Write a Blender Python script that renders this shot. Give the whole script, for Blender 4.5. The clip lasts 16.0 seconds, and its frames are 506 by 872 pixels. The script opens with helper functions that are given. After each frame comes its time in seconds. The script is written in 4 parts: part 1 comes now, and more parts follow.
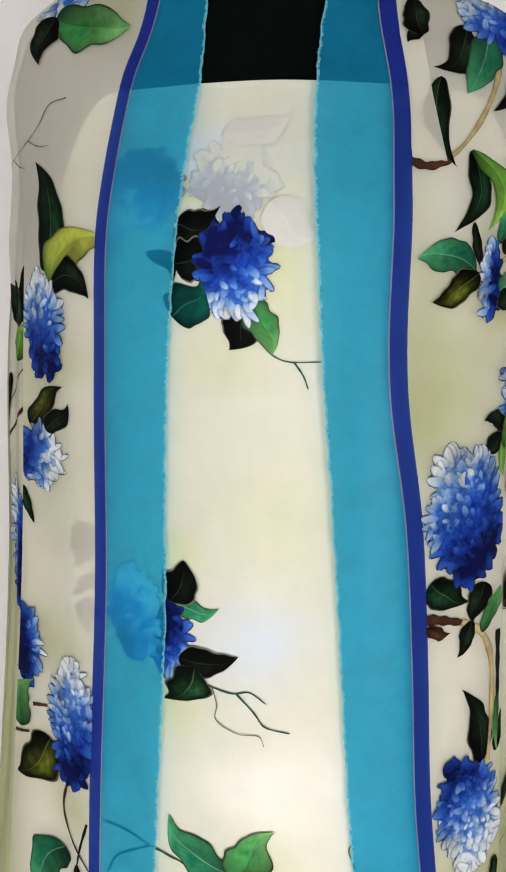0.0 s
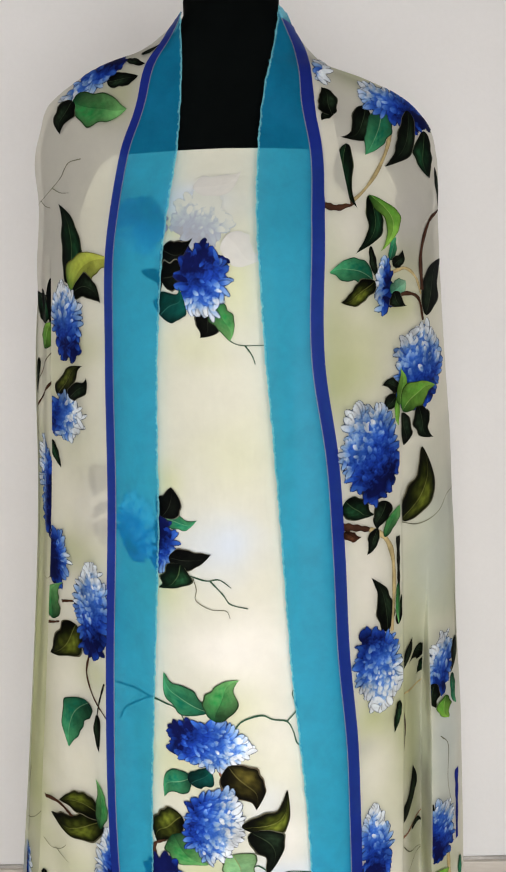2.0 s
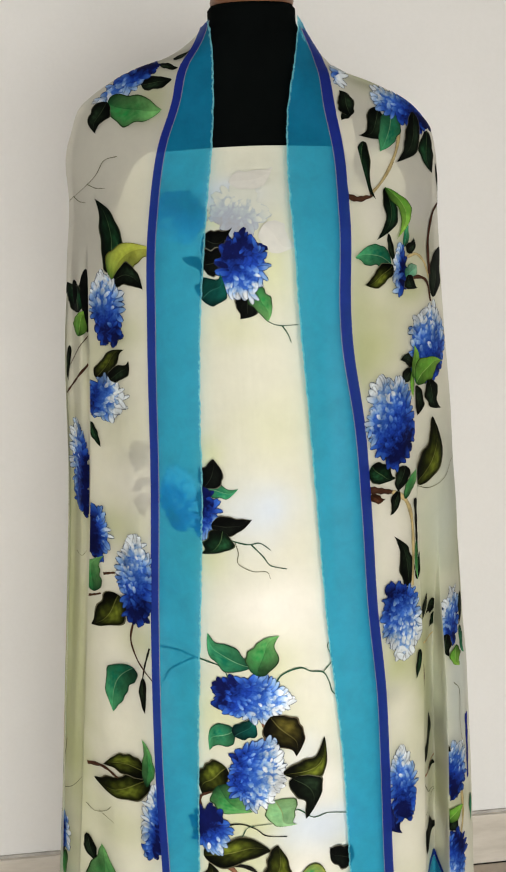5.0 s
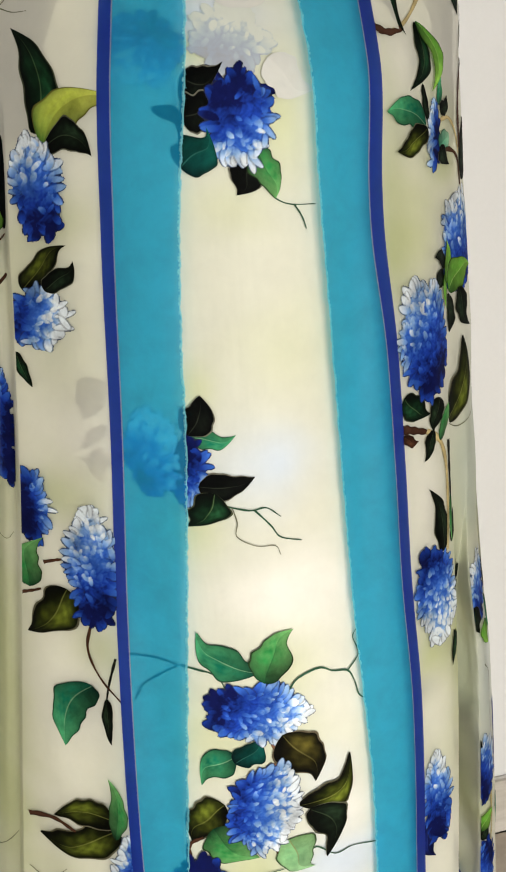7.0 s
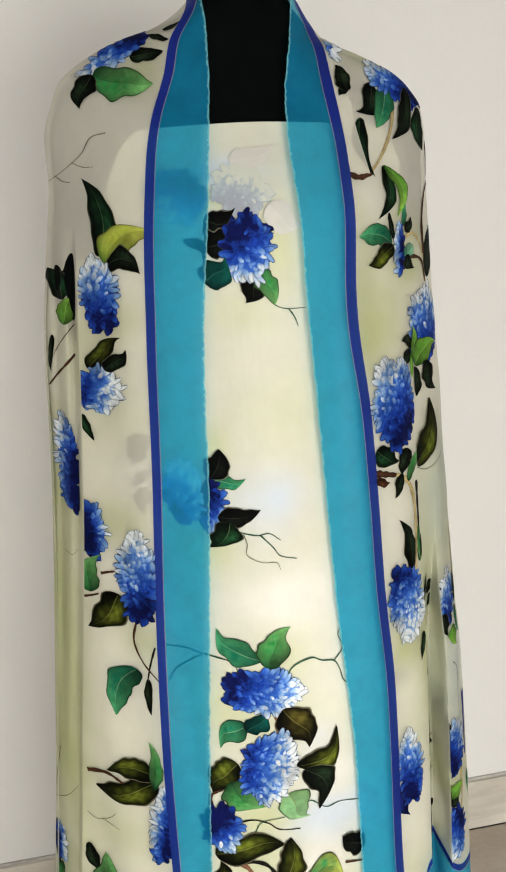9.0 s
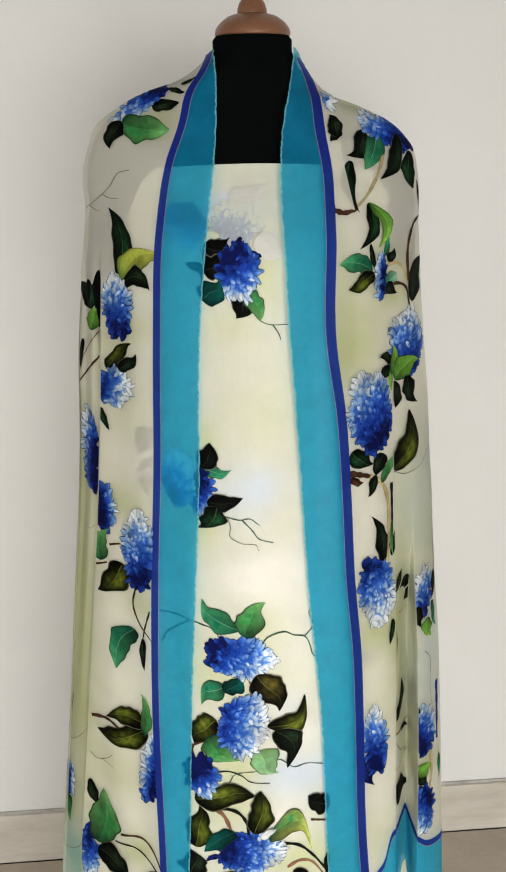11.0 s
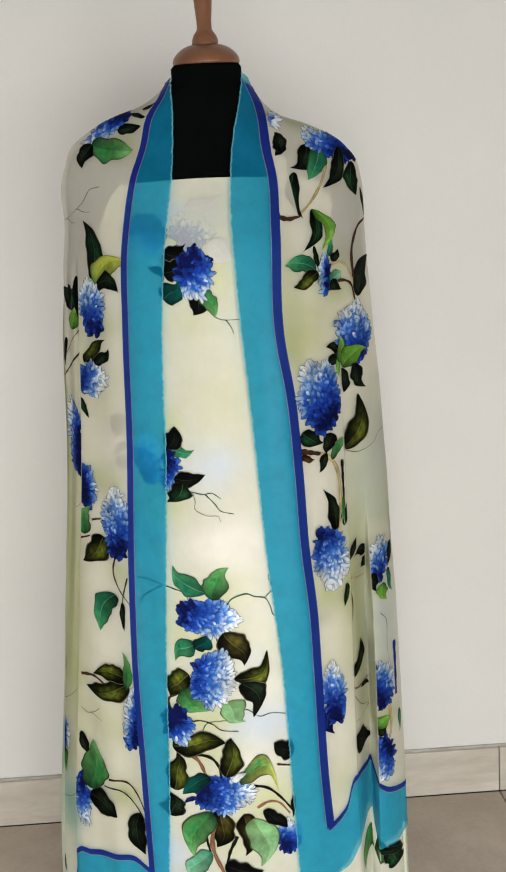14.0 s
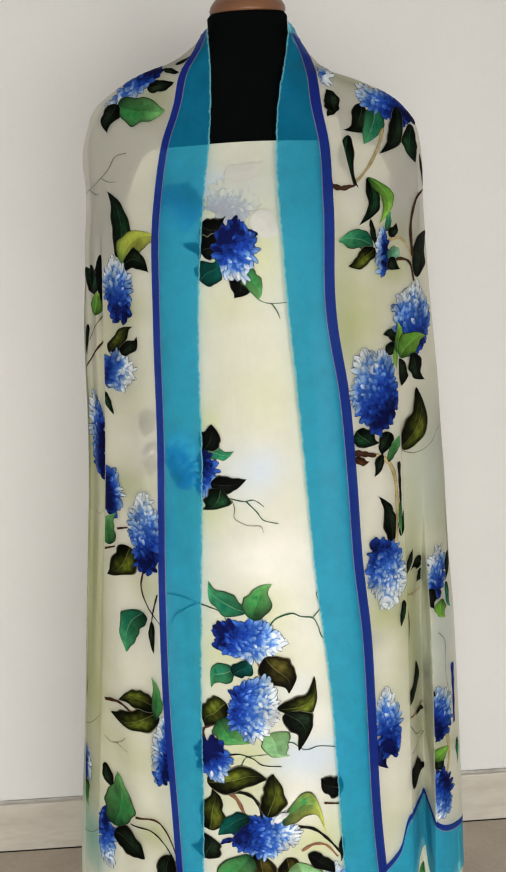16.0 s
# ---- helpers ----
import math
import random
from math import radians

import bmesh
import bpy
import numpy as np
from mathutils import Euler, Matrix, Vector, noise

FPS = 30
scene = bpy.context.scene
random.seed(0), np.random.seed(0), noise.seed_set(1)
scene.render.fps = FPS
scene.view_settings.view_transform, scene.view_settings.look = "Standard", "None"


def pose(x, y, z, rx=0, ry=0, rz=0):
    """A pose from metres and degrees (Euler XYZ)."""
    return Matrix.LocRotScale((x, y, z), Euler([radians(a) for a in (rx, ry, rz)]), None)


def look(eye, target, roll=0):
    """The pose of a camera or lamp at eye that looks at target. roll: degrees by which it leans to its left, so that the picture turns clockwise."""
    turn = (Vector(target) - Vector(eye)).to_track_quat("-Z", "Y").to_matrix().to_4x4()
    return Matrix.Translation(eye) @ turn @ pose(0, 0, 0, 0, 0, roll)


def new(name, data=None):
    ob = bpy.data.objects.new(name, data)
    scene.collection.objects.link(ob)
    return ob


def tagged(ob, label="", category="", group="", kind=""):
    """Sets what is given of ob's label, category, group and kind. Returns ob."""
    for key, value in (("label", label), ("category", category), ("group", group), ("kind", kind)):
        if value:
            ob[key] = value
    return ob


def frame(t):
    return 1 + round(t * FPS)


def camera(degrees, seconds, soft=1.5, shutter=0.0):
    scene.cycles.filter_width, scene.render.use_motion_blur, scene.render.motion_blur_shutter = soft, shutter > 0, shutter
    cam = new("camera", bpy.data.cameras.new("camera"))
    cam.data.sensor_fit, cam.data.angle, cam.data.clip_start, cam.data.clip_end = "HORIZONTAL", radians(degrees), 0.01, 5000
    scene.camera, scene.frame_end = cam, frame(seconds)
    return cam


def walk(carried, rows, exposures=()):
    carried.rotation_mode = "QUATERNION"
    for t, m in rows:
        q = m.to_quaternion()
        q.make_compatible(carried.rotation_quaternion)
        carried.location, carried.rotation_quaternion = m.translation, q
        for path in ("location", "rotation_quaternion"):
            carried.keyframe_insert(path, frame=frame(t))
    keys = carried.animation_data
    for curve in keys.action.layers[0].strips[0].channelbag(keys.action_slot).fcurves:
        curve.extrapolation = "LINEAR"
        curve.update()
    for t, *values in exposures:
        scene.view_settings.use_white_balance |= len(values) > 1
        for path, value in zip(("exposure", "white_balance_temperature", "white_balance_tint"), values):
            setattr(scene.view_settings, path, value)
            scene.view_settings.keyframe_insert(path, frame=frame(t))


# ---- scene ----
cam = camera(33.4, 16.0, soft=1.9)
METRES, EYE, TILT, LEAN, TURN = 1.8, 1.2325, -8.0, 0.824, 1.776
ROWS = [
    (0.0, 0.0, 0.0, 0.0, -0.0, 0.0, -0.0),
    (0.5, -0.006, -0.0372, 0.004, -0.75, 0.41, 0.52),
    (1.0, 0.0041, -0.0761, -0.0175, -0.79, -0.04, 0.86),
    (1.5, 0.0046, -0.1134, -0.0238, -0.85, -0.16, 0.94),
    (2.0, 0.0115, -0.1497, -0.0173, -1.01, -0.63, 0.94),
    (2.5, 0.0106, -0.1871, -0.0134, -1.15, -0.98, 0.93),
    (3.0, -0.0001, -0.2134, -0.024, -0.92, -0.71, 1.26),
    (5.5, -0.0674, -0.1694, -0.0422, -7.55, -0.37, 3.78),
    (6.0, -0.0687, -0.1131, -0.0477, -8.8, -1.78, 4.63),
    (6.5, -0.0828, -0.0735, -0.0527, -11.17, -2.76, 4.46),
    (7.0, -0.1095, -0.031, -0.0511, -15.21, -3.33, 4.93),
    (7.5, -0.1308, -0.0161, -0.0349, -17.08, -3.87, 5.6),
    (8.0, -0.136, -0.0562, -0.0268, -16.13, -3.63, 5.45),
    (8.5, -0.1305, -0.1157, -0.0247, -14.36, -2.62, 5.35),
    (11.0, -0.0585, -0.2555, -0.0403, -5.68, -0.8, 1.66),
    (11.5, -0.0376, -0.2701, -0.0478, -4.88, -0.98, 1.58),
    (12.0, -0.0261, -0.2919, -0.0456, -4.64, -1.03, 1.57),
    (12.5, -0.0169, -0.3156, -0.0466, -4.3, -0.92, 1.78),
    (13.0, -0.0099, -0.3369, -0.0501, -3.8, -0.74, 2.19),
    (13.5, -0.0077, -0.3405, -0.0568, -3.54, -0.62, 2.65),
    (14.0, -0.0076, -0.3372, -0.0566, -3.51, -0.63, 2.84),
    (14.5, -0.0155, -0.3242, -0.0555, -3.36, -0.7, 2.9),
    (15.0, -0.0253, -0.3074, -0.0535, -3.19, -0.74, 2.89),
    (15.5, -0.0279, -0.2874, -0.0512, -2.9, -0.83, 2.85),
    (16.0, -0.0294, -0.2538, -0.0527, -2.8, -0.96, 2.81),
]
walk(cam, [(t, pose(0, 0, EYE, TILT, LEAN, TURN) @ pose(METRES * x, METRES * y, METRES * z, 90 + pitch, roll, yaw)) for t, x, y, z, yaw, pitch, roll in ROWS],
     exposures=((0, 0.06, 6450, 11), (3, -0.02, 6450, 11), (5.5, 0.04, 6750, 7), (7.5, 0.10, 6750, 7), (8.5, 0.08, 6750, 7), (11, 0.0, 6600, 7), (13.5, -0.07, 6600, 7), (16, -0.04, 6600, 7)))

# ---- light: an overcast sky through one large window behind the camera, to its right ----
WALL_Y, SKIRT, JOINT = 1.309, 0.114, 0.621
# ROOM_L, ROOM_F: unseen walls, placed for the bounce and falloff they give
ROOM_L, ROOM_R, ROOM_F, CEILING = -1.55, 2.6, -2.3, 2.75
WIN_L, WIN_R, WIN_LO, WIN_HI = -0.68, 1.37, 0.04, 1.10
world = bpy.data.worlds.new("sky")
scene.world = world
world.use_nodes = True
sky = world.node_tree.nodes.new("ShaderNodeTexSky")
sky.sky_type, sky.sun_disc, sky.sun_elevation, sky.sun_rotation = "NISHITA", False, radians(40), radians(160)
world.node_tree.links.new(sky.outputs[0], world.node_tree.nodes["Background"].inputs[0])
world.node_tree.nodes["Background"].inputs[1].default_value = 0.12
lamp = bpy.data.lights.new("window_light", "AREA")
lamp.shape, lamp.size, lamp.size_y, lamp.energy, lamp.color = "RECTANGLE", WIN_R - WIN_L - 0.1, WIN_HI - WIN_LO - 0.1, 66, (1.0, 0.985, 0.965)
lamp_ob = new("window_light", lamp)
lamp_ob.matrix_world = look(((WIN_L + WIN_R) / 2, ROOM_F + 0.02, (WIN_LO + WIN_HI) / 2), ((WIN_L + WIN_R) / 2 - 0.2, 1.0, 0.50))


# ---- materials ----
def srgb(r, g, b):
    return [((c / 255 + 0.055) / 1.055)**2.4 if c > 10 else c / 255 / 12.92 for c in (r, g, b)]


def material(name):
    m = bpy.data.materials.new(name)
    m.use_nodes = True
    return m, m.node_tree.nodes, m.node_tree.links, m.node_tree.nodes["Principled BSDF"]


def add(nodes, kind, **values):
    n = nodes.new(kind)
    for key, value in values.items():
        n.inputs[key.replace("_", " ")].default_value = value
    return n


def mottled(name, one, two, scale, rough, bump=0.1, fine=120.0, spec=0.5, stretch=(1, 1, 1), metal=0.0):
    """A surface of two tones in broad stains, with a fine grain and relief."""
    m, nodes, links, shader = material(name)
    coord = nodes.new("ShaderNodeTexCoord")
    place = add(nodes, "ShaderNodeMapping", Scale=stretch)
    links.new(coord.outputs["Object"], place.inputs["Vector"])
    broad = add(nodes, "ShaderNodeTexNoise", Scale=scale, Detail=6.0, Roughness=0.6)
    grain = add(nodes, "ShaderNodeTexNoise", Scale=fine, Detail=4.0)
    both = nodes.new("ShaderNodeMath")
    both.operation = "MULTIPLY_ADD"
    both.inputs[1].default_value = 0.3
    ramp = nodes.new("ShaderNodeValToRGB")
    ramp.color_ramp.elements[0].position, ramp.color_ramp.elements[1].position = 0.4, 0.9
    ramp.color_ramp.elements[0].color, ramp.color_ramp.elements[1].color = (*one, 1), (*two, 1)
    relief = add(nodes, "ShaderNodeBump", Strength=bump, Distance=0.002)
    for n in (broad, grain):
        links.new(place.outputs[0], n.inputs["Vector"])
    links.new(grain.outputs[0], both.inputs[0])
    links.new(broad.outputs[0], both.inputs[2])
    links.new(both.outputs[0], ramp.inputs[0])
    links.new(both.outputs[0], relief.inputs["Height"])
    links.new(ramp.outputs[0], shader.inputs["Base Color"])
    links.new(relief.outputs[0], shader.inputs["Normal"])
    shader.inputs["Roughness"].default_value, shader.inputs["Specular IOR Level"].default_value = rough, spec
    shader.inputs["Metallic"].default_value = metal
    return m


def silk(name, sheer, rough=0.5, tone=0.12, spec=0.3, sheen=0.1, deep=0.20):
    """Thin dyed silk: the dye is the mesh's own colour, uneven like a brush wash; some light goes straight through the weave."""
    m, nodes, links, shader = material(name)
    dye = nodes.new("ShaderNodeVertexColor")
    dye.layer_name = "dye"
    coord = nodes.new("ShaderNodeTexCoord")
    pool = add(nodes, "ShaderNodeTexNoise", Scale=38.0, Detail=5.0, Roughness=0.65, Distortion=0.25)
    level = nodes.new("ShaderNodeMapRange")
    for key, value in (("From Min", 0.3), ("From Max", 0.7), ("To Min", 1 - tone), ("To Max", 1 + tone * 0.6)):
        level.inputs[key].default_value = value
    tint = nodes.new("ShaderNodeVectorMath")
    tint.operation = "SCALE"
    weave = add(nodes, "ShaderNodeTexNoise", Scale=900.0, Detail=2.0)
    crease = add(nodes, "ShaderNodeTexNoise", Scale=16.0, Detail=3.0, Roughness=0.55)
    long = add(nodes, "ShaderNodeMapping", Scale=(1.6, 1.0, 0.35))
    relief = add(nodes, "ShaderNodeBump", Strength=0.05, Distance=0.0006)
    relief2 = add(nodes, "ShaderNodeBump", Strength=0.32, Distance=0.006)
    links.new(coord.outputs["Object"], pool.inputs["Vector"])
    links.new(coord.outputs["Object"], weave.inputs["Vector"])
    links.new(coord.outputs["Object"], long.inputs["Vector"])
    links.new(long.outputs[0], crease.inputs["Vector"])
    links.new(pool.outputs[0], level.inputs[0])
    links.new(dye.outputs[0], tint.inputs[0])
    links.new(level.outputs[0], tint.inputs["Scale"])
    links.new(weave.outputs[0], relief.inputs["Height"])
    links.new(crease.outputs[0], relief2.inputs["Height"])
    links.new(relief.outputs[0], relief2.inputs["Normal"])
    links.new(tint.outputs[0], shader.inputs["Base Color"])
    links.new(relief2.outputs[0], shader.inputs["Normal"])
    for key, value in (("Roughness", rough), ("Specular IOR Level", spec), ("Sheen Weight", sheen), ("Sheen Roughness", 0.4)):
        shader.inputs[key].default_value = value
    if sheer:
        clear, mix = nodes.new("ShaderNodeBsdfTransparent"), add(nodes, "ShaderNodeMixShader", Fac=sheer)
        filtered = add(nodes, "ShaderNodeGamma", Gamma=deep)
        links.new(dye.outputs[0], filtered.inputs[0])
        links.new(filtered.outputs[0], clear.inputs[0])
        through_weave, both = nodes.new("ShaderNodeBsdfTranslucent"), add(nodes, "ShaderNodeMixShader", Fac=0.30)
        links.new(tint.outputs[0], through_weave.inputs[0])
        links.new(shader.outputs[0], both.inputs[1])
        links.new(through_weave.outputs[0], both.inputs[2])
        links.new(both.outputs[0], mix.inputs[1])
        links.new(clear.outputs[0], mix.inputs[2])
        links.new(mix.outputs[0], nodes["Material Output"].inputs[0])
    return m


PAINT = mottled("wall_paint", (0.785, 0.782, 0.778), (0.835, 0.832, 0.832), 2.2, 0.75, 0.25, 160, 0.25)
# greyer than white paint, so the unseen ceiling bounces less light
CEIL = mottled("ceiling_dimmed", (0.50, 0.49, 0.475), (0.56, 0.55, 0.535), 1.5, 0.85, 0.1)
TILE = mottled("skirting_tile", (0.50, 0.455, 0.395), (0.72, 0.675, 0.61), 8, 0.35, 0.05, 60, 0.45, (0.5, 1, 2.5))
FLOOR = mottled("floor_tile", (0.41, 0.345, 0.285), (0.60, 0.525, 0.44), 7, 0.32, 0.05, 90, 0.5)
GROUT = mottled("grout", (0.10, 0.085, 0.07), (0.17, 0.15, 0.12), 30, 0.9, 0.4)
FELT = mottled("black_jersey", (0.0012, 0.0018, 0.0018), (0.003, 0.004, 0.004), 12, 0.95, 0.2, 700, 0.03)
WOOD = mottled("turned_wood", (0.135, 0.052, 0.022), (0.24, 0.105, 0.05), 14, 0.38, 0.08, 160, 0.5, (1, 1, 0.22))
STEEL = mottled("painted_steel", (0.03, 0.03, 0.03), (0.05, 0.05, 0.05), 10, 0.4, 0.05)
ALU = mottled("window_frame_white", (0.7, 0.7, 0.69), (0.78, 0.78, 0.77), 4, 0.4, 0.05)
SHEER = silk("sheer_silk", 0.36, 0.5, 0.035, 0.25, 0.03)
BORDER = silk("turquoise_silk", 0.55, 0.45, 0.15, 0.25, 0.03)
STRIPE = silk("navy_silk", 0.25, 0.5, 0.10, 0.15, 0.0)
DRESS = silk("cream_silk", 0.0, 0.50, 0.04)
PRINT = silk("printed_silk", 0.0, 0.65, 0.5, 0.05, 0.0)
PRINT_SHEER = silk("printed_sheer_silk", 0.012, 0.65, 0.5, 0.05, 0.0)

CREAM, SAGE, GREY, BLUE, AQUA, WHITE = (srgb(*c) for c in ((243, 241, 228), (202, 207, 158), (199, 199, 190), (207, 218, 232), (140, 196, 190), (245, 242, 236)))
DRESS_GROUND = srgb(212, 213, 198)
TURQUOISE, NAVY, GUTTA, FRAY = (srgb(*c) for c in ((14, 165, 220), (30, 48, 150), (150, 146, 168), (130, 212, 226)))
TINTS = {"cream": srgb(214, 213, 196), "sage": SAGE, "grey": GREY, "blue": BLUE, "aqua": AQUA, "white": WHITE, "mist": srgb(206, 214, 208)}


# ---- makers ----
def part(name, verts, faces, mat, parent, label="", dye=None, smooth=True):
    """One mesh in world places, under its thing or part."""
    me = bpy.data.meshes.new(name)
    me.from_pydata([tuple(v) for v in verts], [], faces)
    me.materials.append(mat)
    if dye is not None:
        layer = me.color_attributes.new("dye", "FLOAT_COLOR", "POINT")
        rgba = np.ones((len(verts), 4), np.float32)
        rgba[:, :3] = dye
        layer.data.foreach_set("color", rgba.ravel())
    if smooth:
        me.polygons.foreach_set("use_smooth", [True] * len(me.polygons))
    me.update()
    ob = new(name, me)
    if parent:
        ob.parent = parent
        ob.matrix_parent_inverse = Matrix.Translation(parent.location).inverted()
    return tagged(ob, label)


def bm_part(name, bm, mat, parent=None, label="", smooth=False):
    me = bpy.data.meshes.new(name)
    bm.normal_update()
    bm.to_mesh(me)
    bm.free()
    me.materials.append(mat)
    if smooth:
        me.polygons.foreach_set("use_smooth", [True] * len(me.polygons))
    ob = new(name, me)
    if parent:
        ob.parent = parent
        ob.matrix_parent_inverse = Matrix.Translation(parent.location).inverted()
    return tagged(ob, label)


def block(bm, x0, y0, z0, x1, y1, z1, bevel=0.0):
    made = bmesh.ops.create_cube(bm, size=1.0, matrix=Matrix.LocRotScale(((x0 + x1) / 2, (y0 + y1) / 2, (z0 + z1) / 2), None, (x1 - x0, y1 - y0, z1 - z0)))
    if bevel:
        edges = list({e for v in made["verts"] for e in v.link_edges})
        bmesh.ops.bevel(bm, geom=edges, offset=bevel, segments=2, affect="EDGES", profile=0.6)
    return bm


def grid_faces(rows, cols, flip=False):
    out = []
    for i in range(rows - 1):
        for j in range(cols - 1):
            a = i * cols + j
            out.append((a, a + cols, a + cols + 1, a + 1) if flip else (a, a + 1, a + cols + 1, a + cols))
    return out


# ---- the dressed form's shape ----
def curve(z, *knots):
    """A smooth value over z through (z, value) knots in rising order."""
    kz = np.array([k[0] for k in knots], float)
    kv = np.array([k[1] for k in knots], float)
    slope = np.gradient(kv, kz)
    z = np.clip(z, kz[0], kz[-1])
    i = np.clip(np.searchsorted(kz, z) - 1, 0, len(kz) - 2)
    h = kz[i + 1] - kz[i]
    t = (z - kz[i]) / h
    return ((2 * t**3 - 3 * t**2 + 1) * kv[i] + (t**3 - 2 * t**2 + t) * h * slope[i]
            + (3 * t**2 - 2 * t**3) * kv[i + 1] + (t**3 - t**2) * h * slope[i + 1])


def ease(v, lo, hi):
    t = np.clip((v - lo) / (hi - lo), 0, 1)
    return t * t * (3 - 2 * t)


def half_left(z):
    return 0.007 * ease(-z, -1.50, -1.40) + curve(z, (0.0, .345), (0.30, .334), (0.63, .300), (1.01, .267), (1.20, .256), (1.36, .231), (1.446, .223), (1.48, .205), (1.505, .163),
                 (1.522, .110), (1.54, .075), (1.56, .056), (1.60, .054))


def half_right(z):
    return 0.008 * ease(-z, -1.48, -1.40) + curve(z, (0.0, .285), (0.28, .280), (0.59, .273), (0.98, .263), (1.34, .236), (1.41, .231), (1.447, .220), (1.473, .192),
                 (1.490, .153), (1.503, .114), (1.519, .092), (1.541, .074), (1.567, .061), (1.62, .056))


def middle(z):
    return curve(z, (0.0, .79), (0.5, .775), (1.38, .77), (1.46, .750), (1.55, .724), (1.62, .722))


def front(z):
    return curve(z, (0.0, .655), (0.30, .645), (0.52, .633), (0.68, .620), (0.83, .617), (1.04, .613), (1.22, .604), (1.30, .602),
                 (1.41, .652), (1.48, .668), (1.56, .669), (1.62, .669))


def body(x, z, grow=0.0):
    """How deep the front of the dressed form lies at (x, z), with layers of cloth of that thickness over it."""
    a = np.where(x < 0, half_left(z), half_right(z)) - 0.012 + grow
    r = np.clip(np.abs(x) / a, 0, 1)
    return middle(z) - (middle(z) - front(z) + grow) * (1 - r**1.6)**0.625


def fold_left(z):
    return -curve(z, (0.0, .309), (0.30, .302), (0.63, .270), (1.01, .2315), (1.20, .218), (1.36, .207))


def fold_right(z):
    return curve(z, (0.0, .196), (0.36, .185), (0.60, .183), (0.80, .184), (1.08, .181), (1.2, .180))


def groove_right(z):
    return curve(z, (0.0, .222), (0.36, .221), (0.60, .221), (0.90, .219), (1.2, .216))


def folds(x, z):
    """How far the cloth at both sides is pushed back behind the front folds."""
    behind = -x + fold_left(z)
    y = (0.028 * ease(behind, -0.0005, 0.0035) + 0.005 * np.sin(behind * 300) * ease(behind, 0.0, 0.006) * ease(z, 0.55, 0.85)) * ease(-z, -1.31, -1.24)
    deep = ease(-z, -1.10, -0.98)
    f, g = fold_right(z), groove_right(z)
    low = ease(-z, -0.95, -0.70)
    dip = (0.006 * ease(x, f, f + 0.004) + (0.006 + 0.050 * low) * ease(x, f, g)) * (1 - ease(x, g, g + 0.004) * low * 0.9)
    return y + deep * dip


def drape(x, z):
    """The front of the stole: the dressed form with the stole's own folds."""
    fall = ease(-z, -1.40, -1.05)
    return (body(x, z, 0.011) + folds(x, z) + fall * 0.0032 * (np.sin(x * 95 + 2.2 * z) + 0.7 * np.sin(x * 41 - 1.3 * z + 1.0))
            + ease(z, 1.36, 1.44) * 0.0025 * np.sin((x * 0.7 + z) * 70))


def gown(x, z):
    """The front of the dress cloth under the stole."""
    fall = ease(-z, -1.30, -0.9)
    under = folds(x, z) * ease(np.abs(x), 0.15, 0.18)
    return body(x, z, 0.001) + 1.15 * under + fall * 0.0014 * (np.sin(x * 38 + 0.8) + 0.6 * np.sin(x * 77 + 1.5 * z))


# ---- the room ----
def slab(name, box, mat, label, category, bevel=0.0):
    return tagged(bm_part(name, block(bmesh.new(), *box, bevel), mat), label, category, kind="structure")


T = 0.12
slab("wall_back", (ROOM_L - T, WALL_Y, -T, ROOM_R + T, WALL_Y + T, CEILING), PAINT, "plain off-white painted plaster wall behind the form", "wall")
# unseen side walls and ceiling; the left one stands close to bounce light
slab("bounce_wall_left", (ROOM_L - T, ROOM_F, -T, ROOM_L, WALL_Y, CEILING), PAINT, "unseen off-white painted plaster side wall, added to bounce light", "wall")
slab("wall_right", (ROOM_R, ROOM_F, -T, ROOM_R + T, WALL_Y, CEILING), PAINT, "unseen off-white painted plaster side wall, added to bounce light", "wall")
slab("ceiling", (ROOM_L - T, ROOM_F - T, CEILING, ROOM_R + T, WALL_Y + T, CEILING + T), CEIL, "unseen flat ceiling, toned down to bounce less light", "ceiling")
bm = bmesh.new()
block(bm, ROOM_L - T, ROOM_F - T, -T, WIN_L, ROOM_F, CEILING)
block(bm, WIN_R, ROOM_F - T, -T, ROOM_R + T, ROOM_F, CEILING)
block(bm, WIN_L, ROOM_F - T, -T, WIN_R, ROOM_F, WIN_LO)
block(bm, WIN_L, ROOM_F - T, WIN_HI, WIN_R, ROOM_F, CEILING)
tagged(bm_part("wall_front", bm, PAINT), "off-white painted plaster wall with the window opening", "wall", kind="structure")
window = tagged(new("window_1"), "white framed window that lets the daylight in", "window", kind="structure")
window.location = ((WIN_L + WIN_R) / 2, ROOM_F - T, WIN_LO)
bm = bmesh.new()
for box in ((WIN_L, WIN_LO, WIN_L + .05, WIN_HI), (WIN_R - .05, WIN_LO, WIN_R, WIN_HI), (WIN_L + .05, WIN_LO, WIN_R - .05, WIN_LO + .05), (WIN_L + .05, WIN_HI - .05, WIN_R - .05, WIN_HI)):
    block(bm, box[0], ROOM_F - 0.09, box[1], box[2], ROOM_F - 0.04, box[3])
bm_part("window_frame", bm, ALU, window)
